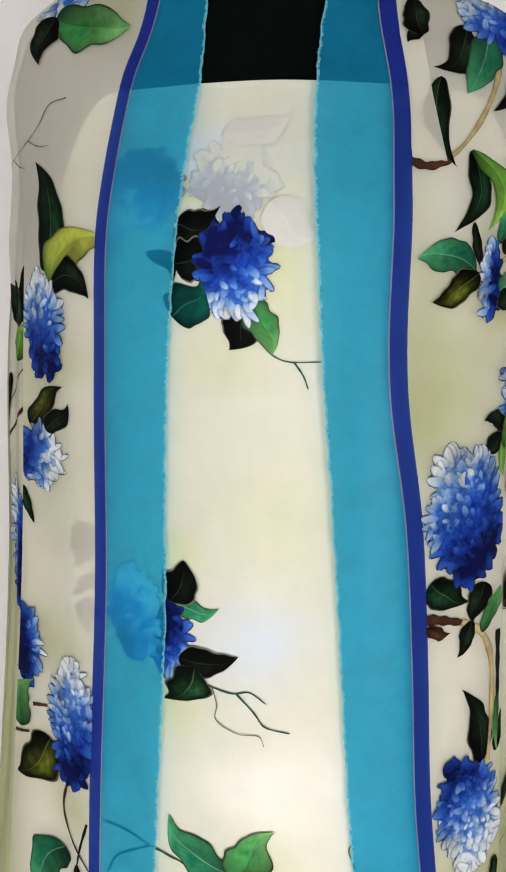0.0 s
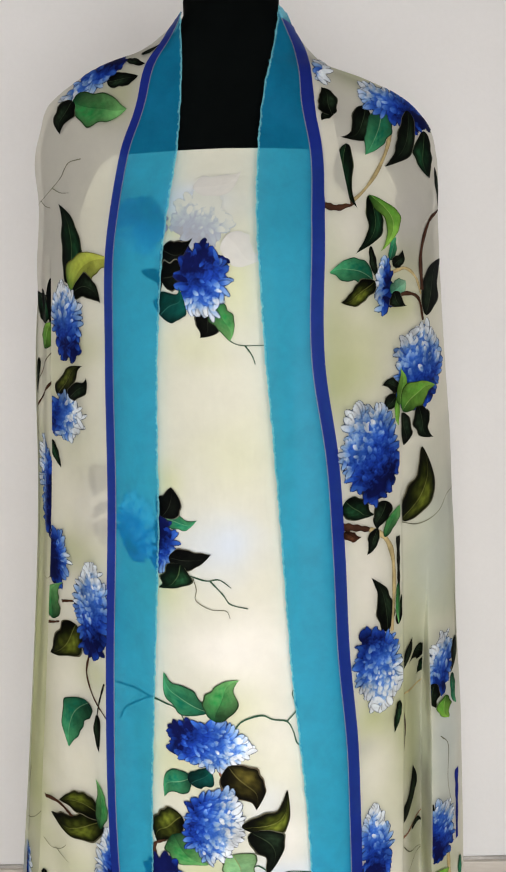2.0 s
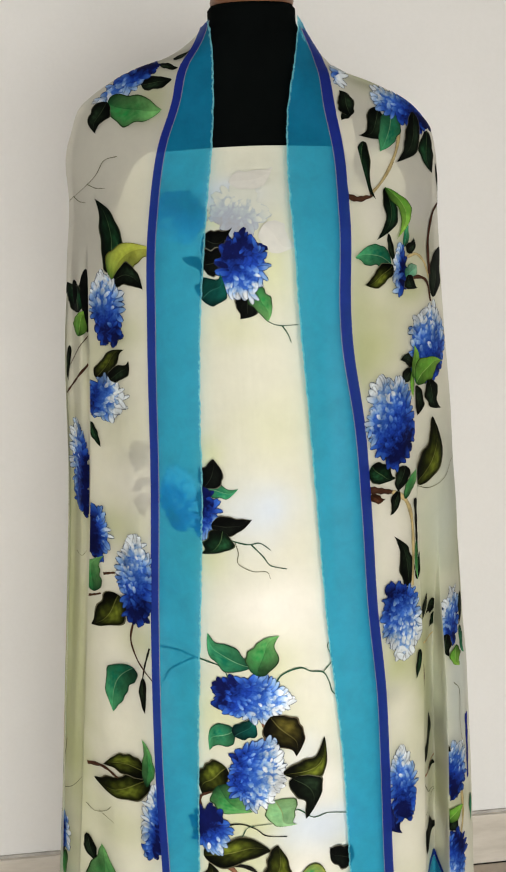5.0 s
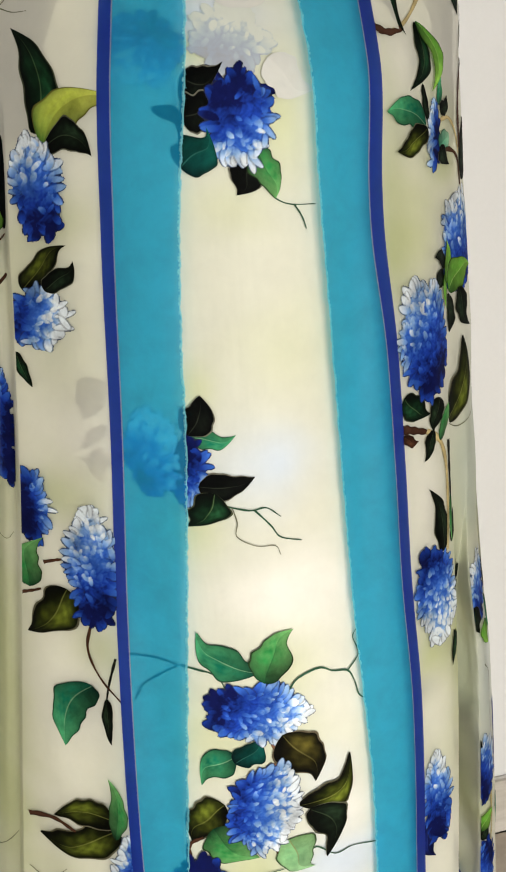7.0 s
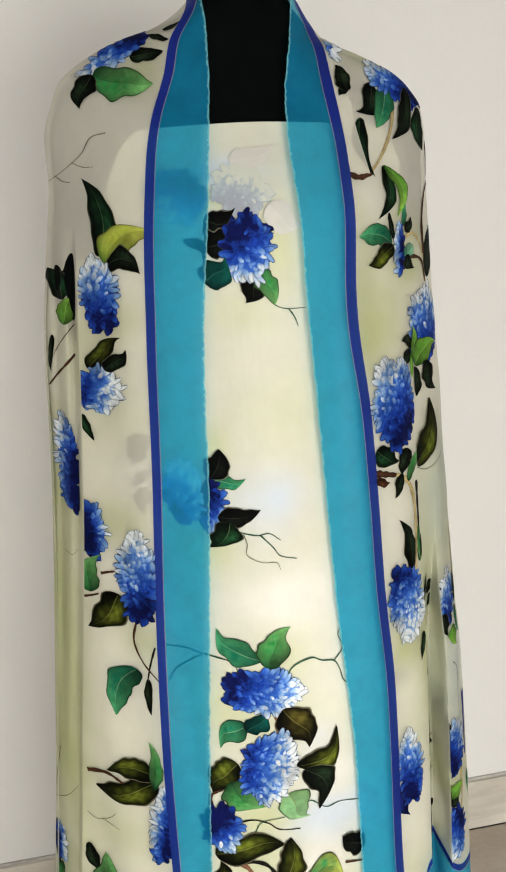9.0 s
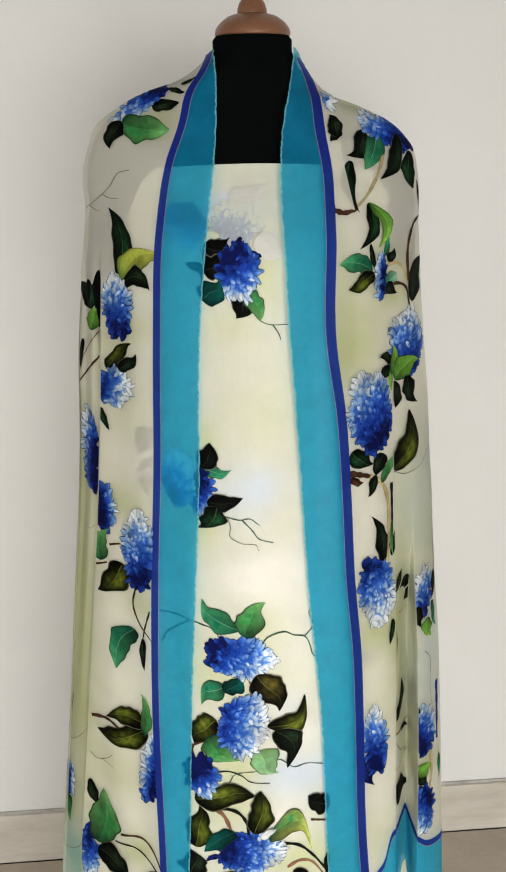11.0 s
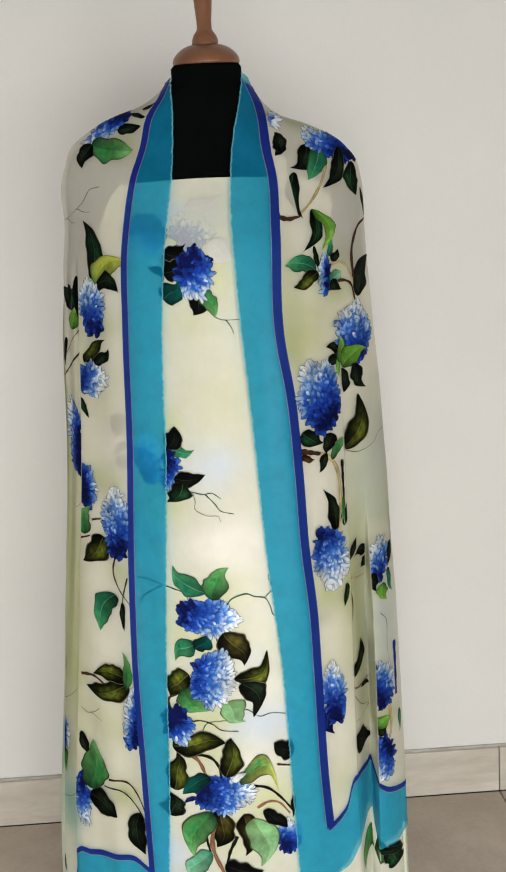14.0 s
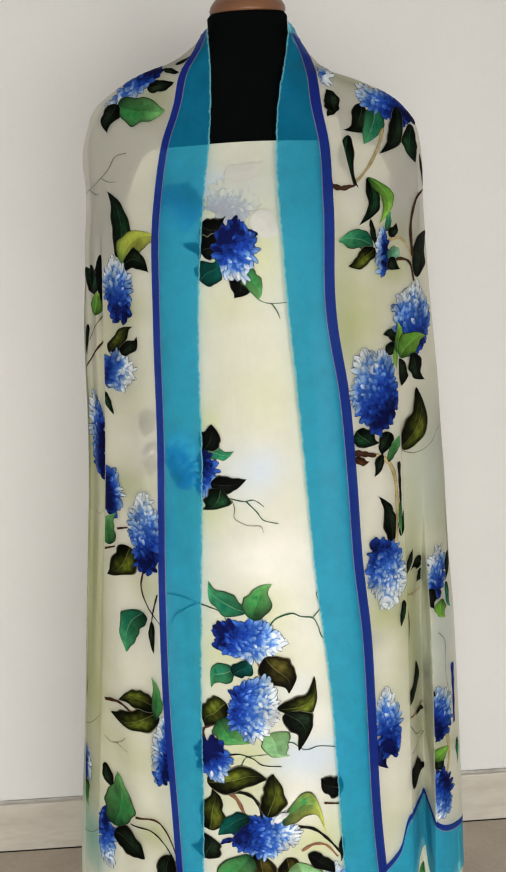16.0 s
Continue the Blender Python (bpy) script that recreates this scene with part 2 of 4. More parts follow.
subfloor = slab("floor", (ROOM_L - T, ROOM_F - T, -T, ROOM_R + T, WALL_Y, -0.006), GROUT, "beige-brown glossy square floor tiles with thin dark joints", "floor")
backer = slab("baseboard", (ROOM_L, WALL_Y - 0.004, -0.006, ROOM_R, WALL_Y, SKIRT - 0.006), GROUT, "pale beige marbled ceramic tile skirting along the wall", "skirting")


# ---- the tailor's form: black body, turned wooden neck block and handle, on a pole with a round foot ----
def ring(bm, z, left, right, y_front, y_mid, y_back, count=72, power=1.6):
    out = []
    for k in range(count):
        a = 2 * math.pi * k / count
        c, s = math.cos(a), math.sin(a)
        x = (right if c > 0 else -left) * abs(c)**(2 / power if s < 0 else 1.0)
        x *= 1 if c else 0
        half = right if c > 0 else left
        r = min(abs(x) / half, 1)
        y = y_mid - (y_mid - y_front) * (1 - r**power)**(1 / power) if s < 0 else y_mid + (y_back - y_mid) * s
        out.append(bm.verts.new((x, y, z)))
    return out


def lathe(bm, cx, cy, profile, count=48, slot=1):
    last = None
    for z, r in profile:
        now = [bm.verts.new((cx + r * math.cos(2 * math.pi * k / count), cy + r * math.sin(2 * math.pi * k / count), z)) for k in range(count)]
        if last:
            for k in range(count):
                bm.faces.new((last[k], last[(k + 1) % count], now[(k + 1) % count], now[k])).material_index = slot
        else:
            bm.faces.new(now[::-1]).material_index = slot
        last = now
    bm.faces.new(last).material_index = slot


def dress_form():
    bm = bmesh.new()
    levels = [0.78 + 0.02 * k for k in range(40)] + [1.575, 1.580]
    last = None
    for z in levels:
        shrink = 0.007 + 0.064 * float(ease(-z, -1.30, -1.00))
        left, right = float(half_left(z)) - shrink, float(half_right(z)) - shrink
        if z > 1.50:
            neck = float(ease(z, 1.525, 1.562))
            left, right = left * (1 - neck) + (0.050 - 0.004 * (z > 1.577)) * neck, right * (1 - neck) + (0.056 - 0.004 * (z > 1.577)) * neck
        now = ring(bm, z, left, right, float(front(z)) + 0.004, float(middle(z)), float(middle(z)) + curve(z, (.78, .11), (1.4, .09), (1.5, .065), (1.6, .055)).item(),
                   power=1.6 + 0.4 * float(ease(z, 1.46, 1.55)))
        if last:
            for k in range(len(now)):
                bm.faces.new((last[k], last[(k + 1) % len(now)], now[(k + 1) % len(now)], now[k]))
        else:
            bm.faces.new(now[::-1])
        last = now
    bm.faces.new(last)
    cx, cy = 0.004, 0.722
    # the domed block on the neck, the collar and the turned handle
    lathe(bm, cx, cy, [(1.580, .0495), (1.584, .0505), (1.589, .0492), (1.594, .046), (1.599, .041), (1.604, .034), (1.607, .026), (1.609, .017)])
    lathe(bm, cx, cy, [(1.607, .0190), (1.610, .0198), (1.615, .0194), (1.622, .0168), (1.627, .0128), (1.630, .0112), (1.642, .0112), (1.660, .0128), (1.680, .0145),
                       (1.700, .0160), (1.712, .0165), (1.722, .0150), (1.730, .0110), (1.734, .0050)])
    # the neck and its block lean a little forward
    for v in bm.verts:
        v.co.z += 0.22 * (v.co.y - cy) * float(ease(v.co.z, 1.53, 1.57))
    # pole and foot
    lathe(bm, cx, 0.77, [(0.02, .016), (0.80, .016)], 24, 2)
    lathe(bm, cx, 0.77, [(0.0, .165), (0.008, .170), (0.018, .165), (0.026, .06), (0.05, .022)], 48, 2)
    ob = bm_part("dress_form", bm, FELT, smooth=True)
    ob.data.materials.append(WOOD)
    ob.data.materials.append(STEEL)
    return tagged(ob, "black cloth tailor's dress form with turned wooden neck block and handle", "dress form")


dress_form()

# ---- soft washes of dye, and white patches that brighten the cloth ----
WASHES = {"stole": [], "dress": []}


def wash(cloth, x, z, rx, rz, tint, strength):
    WASHES[cloth].append((x, z, rx, rz, TINTS[tint], strength))


def washed(cloth, x, z, ground):
    """The dye at places of a cloth: the ground colour with its washes laid over it."""
    out = np.ones((len(x), 3)) * np.array(ground)
    rag = 0.35 * np.sin(x * 61 + 4 * np.sin(z * 37)) + 0.35 * np.sin(z * 53 + 3 * np.sin(x * 29))
    for wx, wz, rx, rz, tint, strength in WASHES[cloth]:
        d = ((x - wx) / rx)**2 + ((z - wz) / rz)**2
        w = (strength * np.exp(-(d * (1 + 0.4 * rag))))[:, None]
        out = out * (1 - w) + np.array(tint) * w
    return out


wash("stole", 0.1396, 1.4931, 0.0336, 0.0210, "sage", 0.8)
wash("stole", -0.1190, 1.4716, 0.0246, 0.0328, "sage", 0.7)
wash("stole", -0.2159, 1.1384, 0.0261, 0.0522, "sage", 0.5)
wash("stole", -0.1848, 1.1980, 0.0337, 0.0253, "sage", 0.7)
wash("stole", -0.1817, 1.0706, 0.0256, 0.0427, "sage", 0.35)
wash("stole", -0.2110, 0.9626, 0.0352, 0.0264, "sage", 0.6)
wash("stole", -0.1782, 0.8166, 0.0262, 0.0262, "sage", 0.7)
wash("stole", -0.2276, 0.5571, 0.0456, 0.0365, "sage", 0.5)
wash("stole", -0.1990, 0.4376, 0.0275, 0.0257, "sage", 0.9)
wash("stole", -0.2772, 0.8150, 0.0284, 0.1893, "sage", 0.95)
wash("stole", -0.2631, 1.0046, 0.0234, 0.0934, "sage", 0.7)
wash("stole", -0.2887, 0.6432, 0.0238, 0.1143, "sage", 0.95)
wash("stole", -0.3116, 0.3749, 0.0245, 0.0588, "aqua", 0.9)
wash("stole", -0.3084, 0.4779, 0.0243, 0.0583, "sage", 0.6)
wash("stole", 0.1056, 1.1593, 0.0369, 0.0493, "sage", 0.95)
wash("stole", 0.1066, 1.2800, 0.0242, 0.0565, "sage", 0.6)
wash("stole", 0.1767, 1.2378, 0.0338, 0.0254, "sage", 0.9)
wash("stole", 0.1368, 1.1735, 0.0333, 0.0333, "sage", 0.6)
wash("stole", 0.1934, 1.2877, 0.0340, 0.0340, "sage", 0.5)
wash("stole", 0.2316, 1.0586, 0.0450, 0.0540, "grey", 0.5)
wash("stole", 0.2322, 0.9298, 0.0365, 0.0822, "sage", 0.7)
wash("stole", 0.2036, 0.8716, 0.0271, 0.0723, "sage", 0.7)
wash("stole", 0.2625, 0.9941, 0.0236, 0.0660, "grey", 0.9)
wash("stole", 0.1469, 0.7633, 0.0307, 0.0350, "sage", 0.95)
wash("stole", 0.1363, 0.7289, 0.0175, 0.0123, "grey", 0.7)
wash("stole", 0.1978, 0.7125, 0.0229, 0.1101, "sage", 0.7)
wash("stole", 0.2476, 0.6912, 0.0234, 0.0561, "blue", 0.7)
wash("stole", 0.1874, 0.7676, 0.0180, 0.0629, "sage", 0.9)
wash("stole", 0.1551, 0.4409, 0.0276, 0.0459, "sage", 0.4)
wash("stole", 0.2409, 0.5221, 0.0236, 0.0236, "sage", 0.8)
wash("dress", -0.0028, 1.2686, 0.0237, 0.0474, "sage", 0.8)
wash("dress", -0.0426, 1.3423, 0.0399, 0.0239, "blue", 0.8)
wash("dress", -0.0516, 1.3227, 0.0318, 0.0111, "sage", 0.8)
wash("dress", -0.0860, 0.9339, 0.0253, 0.0338, "sage", 0.7)
wash("dress", -0.0322, 0.9812, 0.0373, 0.0373, "blue", 0.75)
wash("dress", -0.0779, 1.0533, 0.0166, 0.0207, "sage", 0.7)
wash("dress", 0.0103, 1.0000, 0.0496, 0.1489, "cream", 0.9)
wash("dress", -0.0095, 0.7935, 0.0340, 0.0425, "sage", 0.7)
wash("dress", 0.0117, 0.7107, 0.0516, 0.0344, "sage", 0.6)
wash("dress", -0.0821, 0.7307, 0.0431, 0.0431, "sage", 0.6)
wash("dress", 0.0308, 0.5655, 0.0529, 0.0353, "blue", 0.8)
wash("dress", -0.0477, 0.5815, 0.0439, 0.0263, "sage", 0.9)
wash("dress", 0.0337, 0.4354, 0.0541, 0.0360, "sage", 0.9)
wash("dress", -0.1273, 0.3341, 0.0277, 0.0369, "blue", 0.9)
wash("dress", -0.0240, 0.3713, 0.0544, 0.0362, "sage", 0.6)
wash("dress", -0.0224, 0.8648, 0.0505, 0.0337, "white", 0.6)
wash("dress", 0.0335, 0.6238, 0.0349, 0.0349, "white", 0.6)
wash("dress", -0.0143, 1.1423, 0.0647, 0.0485, "cream", 0.5)
wash("stole", 0.1035, 1.2083, 0.0244, 0.0326, "sage", 0.7)
wash("stole", 0.1592, 1.2793, 0.0249, 0.0332, "sage", 0.5)
wash("stole", 0.2079, 0.6245, 0.0151, 0.1506, "sage", 0.7)
wash("stole", 0.1522, 0.6600, 0.0355, 0.0533, "sage", 0.35)
wash("stole", 0.2619, 0.8808, 0.0284, 0.0568, "sage", 0.6)
wash("stole", -0.1692, 1.1052, 0.0253, 0.0675, "cream", 0.4)
wash("stole", -0.1908, 0.9652, 0.0261, 0.0261, "sage", 0.6)
wash("dress", -0.0431, 1.2000, 0.0321, 0.0241, "sage", 0.4)
wash("dress", -0.0014, 1.0844, 0.0408, 0.0408, "sage", 0.35)
wash("dress", 0.0189, 0.6823, 0.0259, 0.0259, "blue", 0.5)
wash("dress", -0.0688, 0.5262, 0.0444, 0.0355, "sage", 0.7)
wash("dress", 0.0069, 1.2992, 0.0205, 0.0126, "grey", 0.75)
wash("dress", -0.0190, 1.3341, 0.0175, 0.0111, "grey", 0.6)
wash("dress", -0.0381, 1.3543, 0.0208, 0.0096, "blue", 0.8)
wash("stole", 0.2350, 0.9300, 0.0450, 0.0900, "mist", 0.85)
# white patches on both side panels, put into the dye to brighten them
wash("stole", 0.1250, 1.3200, 0.0300, 0.0450, "white", 0.75)
wash("stole", 0.1900, 1.3300, 0.0300, 0.0350, "white", 0.6)
wash("stole", 0.1400, 0.9300, 0.0280, 0.0450, "white", 0.75)
wash("stole", 0.1450, 0.6900, 0.0200, 0.0450, "white", 0.5)
wash("stole", 0.1550, 0.5000, 0.0300, 0.0500, "white", 0.5)
wash("stole", 0.2450, 0.6600, 0.0250, 0.1000, "mist", 0.7)
wash("stole", -0.2000, 0.7600, 0.0350, 0.0500, "white", 0.6)
wash("stole", -0.1800, 1.0200, 0.0300, 0.0500, "white", 0.6)
wash("dress", -0.0120, 0.9860, 0.0270, 0.0300, "blue", 0.9)
# white put into the lower dress, brighter there than at the top
wash("dress", 0.0150, 0.8500, 0.0550, 0.0550, "white", 0.45)
wash("dress", 0.0350, 0.7300, 0.0400, 0.0700, "white", 0.45)
wash("dress", 0.0250, 0.5700, 0.0450, 0.0260, "blue", 0.8)
wash("dress", 0.0150, 0.4950, 0.0300, 0.0400, "white", 0.7)


# ---- the dress: cream silk pinned straight across the bust, falling to the floor ----
def dress_top(x):
    over = np.clip((np.abs(x - 0.01) - 0.135) / 0.065, 0, 1)
    return 1.405 - 0.004 * x / 0.1 * 0.3 - 0.13 * over**2.2


dress = tagged(new("dress"), "cream silk dress length painted with blue hydrangeas, on the form", "dress")
dress.location = (0, 0.77, 0.0)


def dress_front():
    rows, cols = 300, 150
    v, u = np.meshgrid(np.linspace(0, 1, rows), np.linspace(-1, 1, cols), indexing="ij")
    z = v * 1.4
    for _ in range(4):
        x = np.where(u < 0, half_left(z) - 0.005, half_right(z) - 0.005) * np.sin(u * math.pi / 2)
        z = 0.004 + v * (dress_top(x) - 0.004)
    y = gown(x, z)
    verts = np.stack((x, y, z), -1).reshape(-1, 3)
    return part("front_panel", verts, grid_faces(rows, cols), DRESS, dress, "cream silk with pale green and blue washes", washed("dress", verts[:, 0], verts[:, 2], DRESS_GROUND))


def dress_back():
    rows, cols = 60, 60
    v, u = np.meshgrid(np.linspace(0, 1, rows), np.linspace(-1, 1, cols), indexing="ij")
    z = 0.004 + v * 1.25
    x = np.where(u < 0, half_left(z) - 0.005, half_right(z) - 0.005) * np.sin(u * math.pi / 2)
    y = middle(z) + 0.13 * np.cos(u * math.pi / 2) + 0.004 * np.sin(x * 60)
    verts = np.stack((x, y, z), -1).reshape(-1, 3)
    return part("back_panel", verts, grid_faces(rows, cols, True), DRESS, dress, "", washed("dress", verts[:, 0], verts[:, 2], DRESS_GROUND))


dress_panel = dress_front()
dress_back()


# ---- the stole: sheer silk round the neck, hanging down both sides, with a turquoise border ----
def edge_left(z):
    return curve(z, (0.250, -0.1404), (0.308, -0.1361), (0.471, -0.1238), (0.668, -0.1141), (0.849, -0.1015), (1.021, -0.0898), (1.104, -0.0873), (1.186, -0.0830), (1.265, -0.0756), (1.343, -0.0655), (1.411, -0.0556), (1.470, -0.0505), (1.520, -0.0495), (1.570, -0.0515))


def stripe_left(z):
    return curve(z, (0.250, -0.1691), (0.306, -0.1690), (0.469, -0.1688), (0.664, -0.1683), (0.845, -0.1613), (1.020, -0.1503), (1.188, -0.1428), (1.325, -0.1325), (1.416, -0.1150), (1.460, -0.0980), (1.500, -0.0865), (1.530, -0.0680), (1.570, -0.0545))


def edge_right(z):
    return curve(z, (0.230, 0.0802), (0.299, 0.0780), (0.463, 0.0727), (0.660, 0.0656), (0.843, 0.0507), (1.016, 0.0416), (1.099, 0.0368), (1.180, 0.0312), (1.259, 0.0274), (1.337, 0.0256), (1.406, 0.0290), (1.460, 0.0360), (1.500, 0.0450), (1.540, 0.0530), (1.580, 0.0565))


def stripe_right(z):
    return curve(z, (0.230, 0.1490), (0.352, 0.1406), (0.447, 0.1340), (0.647, 0.1283), (0.741, 0.1256), (0.851, 0.1166), (0.965, 0.1127), (1.076, 0.1062), (1.177, 0.0926), (1.320, 0.0947), (1.405, 0.0963), (1.450, 0.0890), (1.490, 0.0870), (1.515, 0.0830), (1.541, 0.0725), (1.570, 0.0600))


def line_left(x):
    return curve(x, (-0.3626, 0.2300), (-0.3120, 0.2450), (-0.3040, 0.3000), (-0.2960, 0.3140), (-0.2700, 0.3180), (-0.2323, 0.3249), (-0.1935, 0.3251), (-0.1734, 0.3117), (-0.1134, 0.3117))


def line_right(x):
    return curve(x, (0.0911, 0.3687), (0.1411, 0.3687), (0.1551, 0.3811), (0.1653, 0.3970), (0.1743, 0.4298), (0.1924, 0.4365), (0.2125, 0.4225), (0.2205, 0.4245), (0.2250, 0.4047), (0.2287, 0.4007), (0.2547, 0.3814), (0.2807, 0.3684), (0.3407, 0.3684))


def hem_left(x):
    return line_left(x) - 0.072 + 0.002 * np.sin(x * 90)


def hem_right(x):
    return 0.262 + 0.065 * ease(x, 0.135, 0.215) - 0.052 * ease(x, 0.2205, 0.2235) + 0.003 * np.sin(x * 140)


stole = tagged(new("stole"), "sheer cream silk stole painted with blue hydrangeas, turquoise and navy border", "stole")
stole.location = (0, 0.77, 0.26)


def rag_edge(z, amount=0.00036):
    return amount * (np.sin(z * 410 + 3 * np.sin(z * 97)) + 0.8 * np.sin(z * 173 + 2 * np.sin(z * 61)))


TOP_L, TOP_R = 1.557, 1.560


def strip(name, mat, dye, inner, outer, z0, z1, lift, rows=420, cols=7, label="", parent=None, ragged=False):
    """A band of cloth between two lines that run down the stole."""
    z = np.linspace(z0, z1, rows)
    a, b = inner(z), outer(z)
    if ragged:
        a = a + rag_edge(z)
    u = np.linspace(0, 1, cols)
    x = a[:, None] * (1 - u) + b[:, None] * u
    zz = np.repeat(z[:, None], cols, 1)
    y = drape(x, zz) - lift
    verts = np.stack((x, y, zz), -1).reshape(-1, 3)
    c = np.ones((len(verts), 3)) * np.array(dye)
    return part(name, verts, grid_faces(rows, cols), mat, parent or stole, label, c)


def panel(side):
    """The flowered ground of one side, from the navy stripe round the side to the back."""
    sign = -1 if side == "left" else 1
    inner, half, line, top = (stripe_left, half_left, line_left, TOP_L) if side == "left" else (stripe_right, half_right, line_right, TOP_R)
    rows, cols, back = 330, 230, 30
    v, u = np.meshgrid(np.linspace(0, 1, rows), np.linspace(0, 1, cols), indexing="ij")
    z = 0.3 + v * (top - 0.3)
    for _ in range(5):
        a, i = half(z) - 0.0012, np.minimum(np.abs(inner(z)) * np.sign(inner(z) * sign), half(z))
        x = sign * (i + (a - i) * (0.55 * u + 0.45 * np.sin(u * math.pi / 2)))
        z = line(x) + v**0.9 * (top - line(x))
    y = drape(x, z)
    w = np.linspace(0, 1, back + 1)[1:]
    zb = np.repeat(z[:, -1:], back, 1)
    xb = np.repeat(x[:, -1:], back, 1) * np.cos(w * math.pi / 2)
    deep = curve(zb, (0.3, 0.14), (1.3, 0.13), (1.45, 0.10), (1.52, 0.075), (1.6, 0.06))
    yb = y[:, -1:] + deep * np.sin(w * math.pi / 2)
    verts = np.stack((np.hstack((x, xb)), np.hstack((y, yb)), np.hstack((z, zb))), -1).reshape(-1, 3)
    return part(side + "_panel", verts, grid_faces(rows, cols + back, side == "left"), SHEER, stole, "sheer cream silk with sage washes", washed("stole", verts[:, 0], verts[:, 2], CREAM))


def hem(side):
    """The turquoise border along the foot of one side, with its navy line."""
    sign = -1 if side == "left" else 1
    inner, half, line, foot = (stripe_left, half_left, line_left, hem_left) if side == "left" else (stripe_right, half_right, line_right, hem_right)
    cols, rows = 260, 26

    def cloth(name, lo, hi, mat, dye, lift, n, start):
        v, u = np.meshgrid(np.linspace(0, 1, n), np.linspace(0, 1, cols), indexing="ij")
        z = np.full_like(u, 0.36)
        for _ in range(4):
            i = np.abs(inner(z)) + start
            x = sign * (i + (half(z) - 0.0012 - i) * (0.55 * u + 0.45 * np.sin(u * math.pi / 2)))
            z = lo(x) + v * (hi(x) - lo(x))
        verts = np.stack((x, drape(x, z) - lift, z), -1).reshape(-1, 3)
        return part(name, verts, grid_faces(n, cols, side == "left"), mat, stole, "", np.ones((len(verts), 3)) * np.array(dye))

    cloth(side + "_hem_border", foot, line, BORDER, TURQUOISE, 0.0, rows, 0.0)
    cloth("hem_stripe", lambda x: line(x) - 0.009, lambda x: line(x) + 0.001, STRIPE, NAVY, 0.0014, 4, -0.0095)
    cloth("hem_outline", lambda x: line(x) - 0.0105, lambda x: line(x) - 0.009, STRIPE, GUTTA, 0.0014, 2, -0.0095)


panels = {"left": panel("left"), "right": panel("right")}
hem("left")
hem("right")
FOOT_L, FOOT_R = 0.285, 0.262
strip("left_border", BORDER, TURQUOISE, edge_left, stripe_left, FOOT_L, TOP_L, 0.0004, cols=14, label="turquoise silk border with a frayed edge", ragged=True)
strip("right_border", BORDER, TURQUOISE, edge_right, stripe_right, FOOT_R, TOP_R, 0.0004, cols=14, label="turquoise silk border with a frayed edge", ragged=True)
strip("left_stripe", STRIPE, NAVY, lambda z: stripe_left(z) + 0.0085, lambda z: stripe_left(z) - 0.001, 0.31, TOP_L, 0.0018, label="navy blue painted stripe")
strip("right_stripe", STRIPE, NAVY, lambda z: stripe_right(z) - 0.0125, lambda z: stripe_right(z) + 0.001, 0.362, 1.545, 0.0018, label="navy blue painted stripe")
strip("left_outline", STRIPE, GUTTA, lambda z: stripe_left(z) + 0.0095, lambda z: stripe_left(z) + 0.0085, 0.30, TOP_L, 0.0018, cols=2)
strip("right_outline", STRIPE, GUTTA, lambda z: stripe_right(z) - 0.0136, lambda z: stripe_right(z) - 0.0125, 0.366, 1.545, 0.0018, cols=2)


def neck_fold():
    """The stole where it runs round the back of the neck."""
    n, m = 40, 10
    u, v = np.meshgrid(np.linspace(0, 1, n), np.linspace(0, 1, m), indexing="ij")
    turn = math.pi * (1.06 - 1.12 * u)
    flare = 1 + 0.16 * (1 - v)**2
    x = 0.003 + 0.0585 * flare * np.cos(turn)
    y = 0.722 + 0.062 * flare * np.sin(turn)
    z = 1.505 + v * (0.050 - 0.004 * np.sin(turn)) + 0.002 * np.sin(9 * turn)
    part("neck_fold", np.stack((x, y, z), -1).reshape(-1, 3), grid_faces(n, m), BORDER, stole, "turquoise border round the nape", np.ones((n * m, 3)) * np.array(TURQUOISE))


neck_fold()


def fray(side):
    """The pulled threads along the cut edge."""
    edge, foot, top, sign = (edge_left, FOOT_L, TOP_L, 1) if side == "left" else (edge_right, FOOT_R, TOP_R, -1)
    rng = random.Random(5 if sign > 0 else 9)
    verts, faces = [], []
    for k in range(1100):
        z = foot + (top - foot) * rng.random()
        z1 = np.array(z)
        x = float(edge(z1) + rag_edge(z1))
        length, drop, w = rng.uniform(0.0003, 0.0011), rng.uniform(-0.0015, 0.002), rng.uniform(0.0002, 0.0005)
        x0, x1 = x - sign * 0.0016, x + sign * length
        y0, y1 = float(drape(np.array(x0), z1)) - 0.0016, float(drape(np.array(x1), z1)) - rng.uniform(0.0008, 0.003)
        n = len(verts)
        verts += [(x0, y0, z + w), (x0, y0, z - w), (x1, y1, z + drop - w * .5), (x1, y1, z + drop + w * .5)]
        faces.append((n, n + 1, n + 2, n + 3))
    part("frayed_edge", verts, faces, STRIPE, stole, "pale frayed threads", np.ones((len(verts), 3)) * np.array(FRAY))


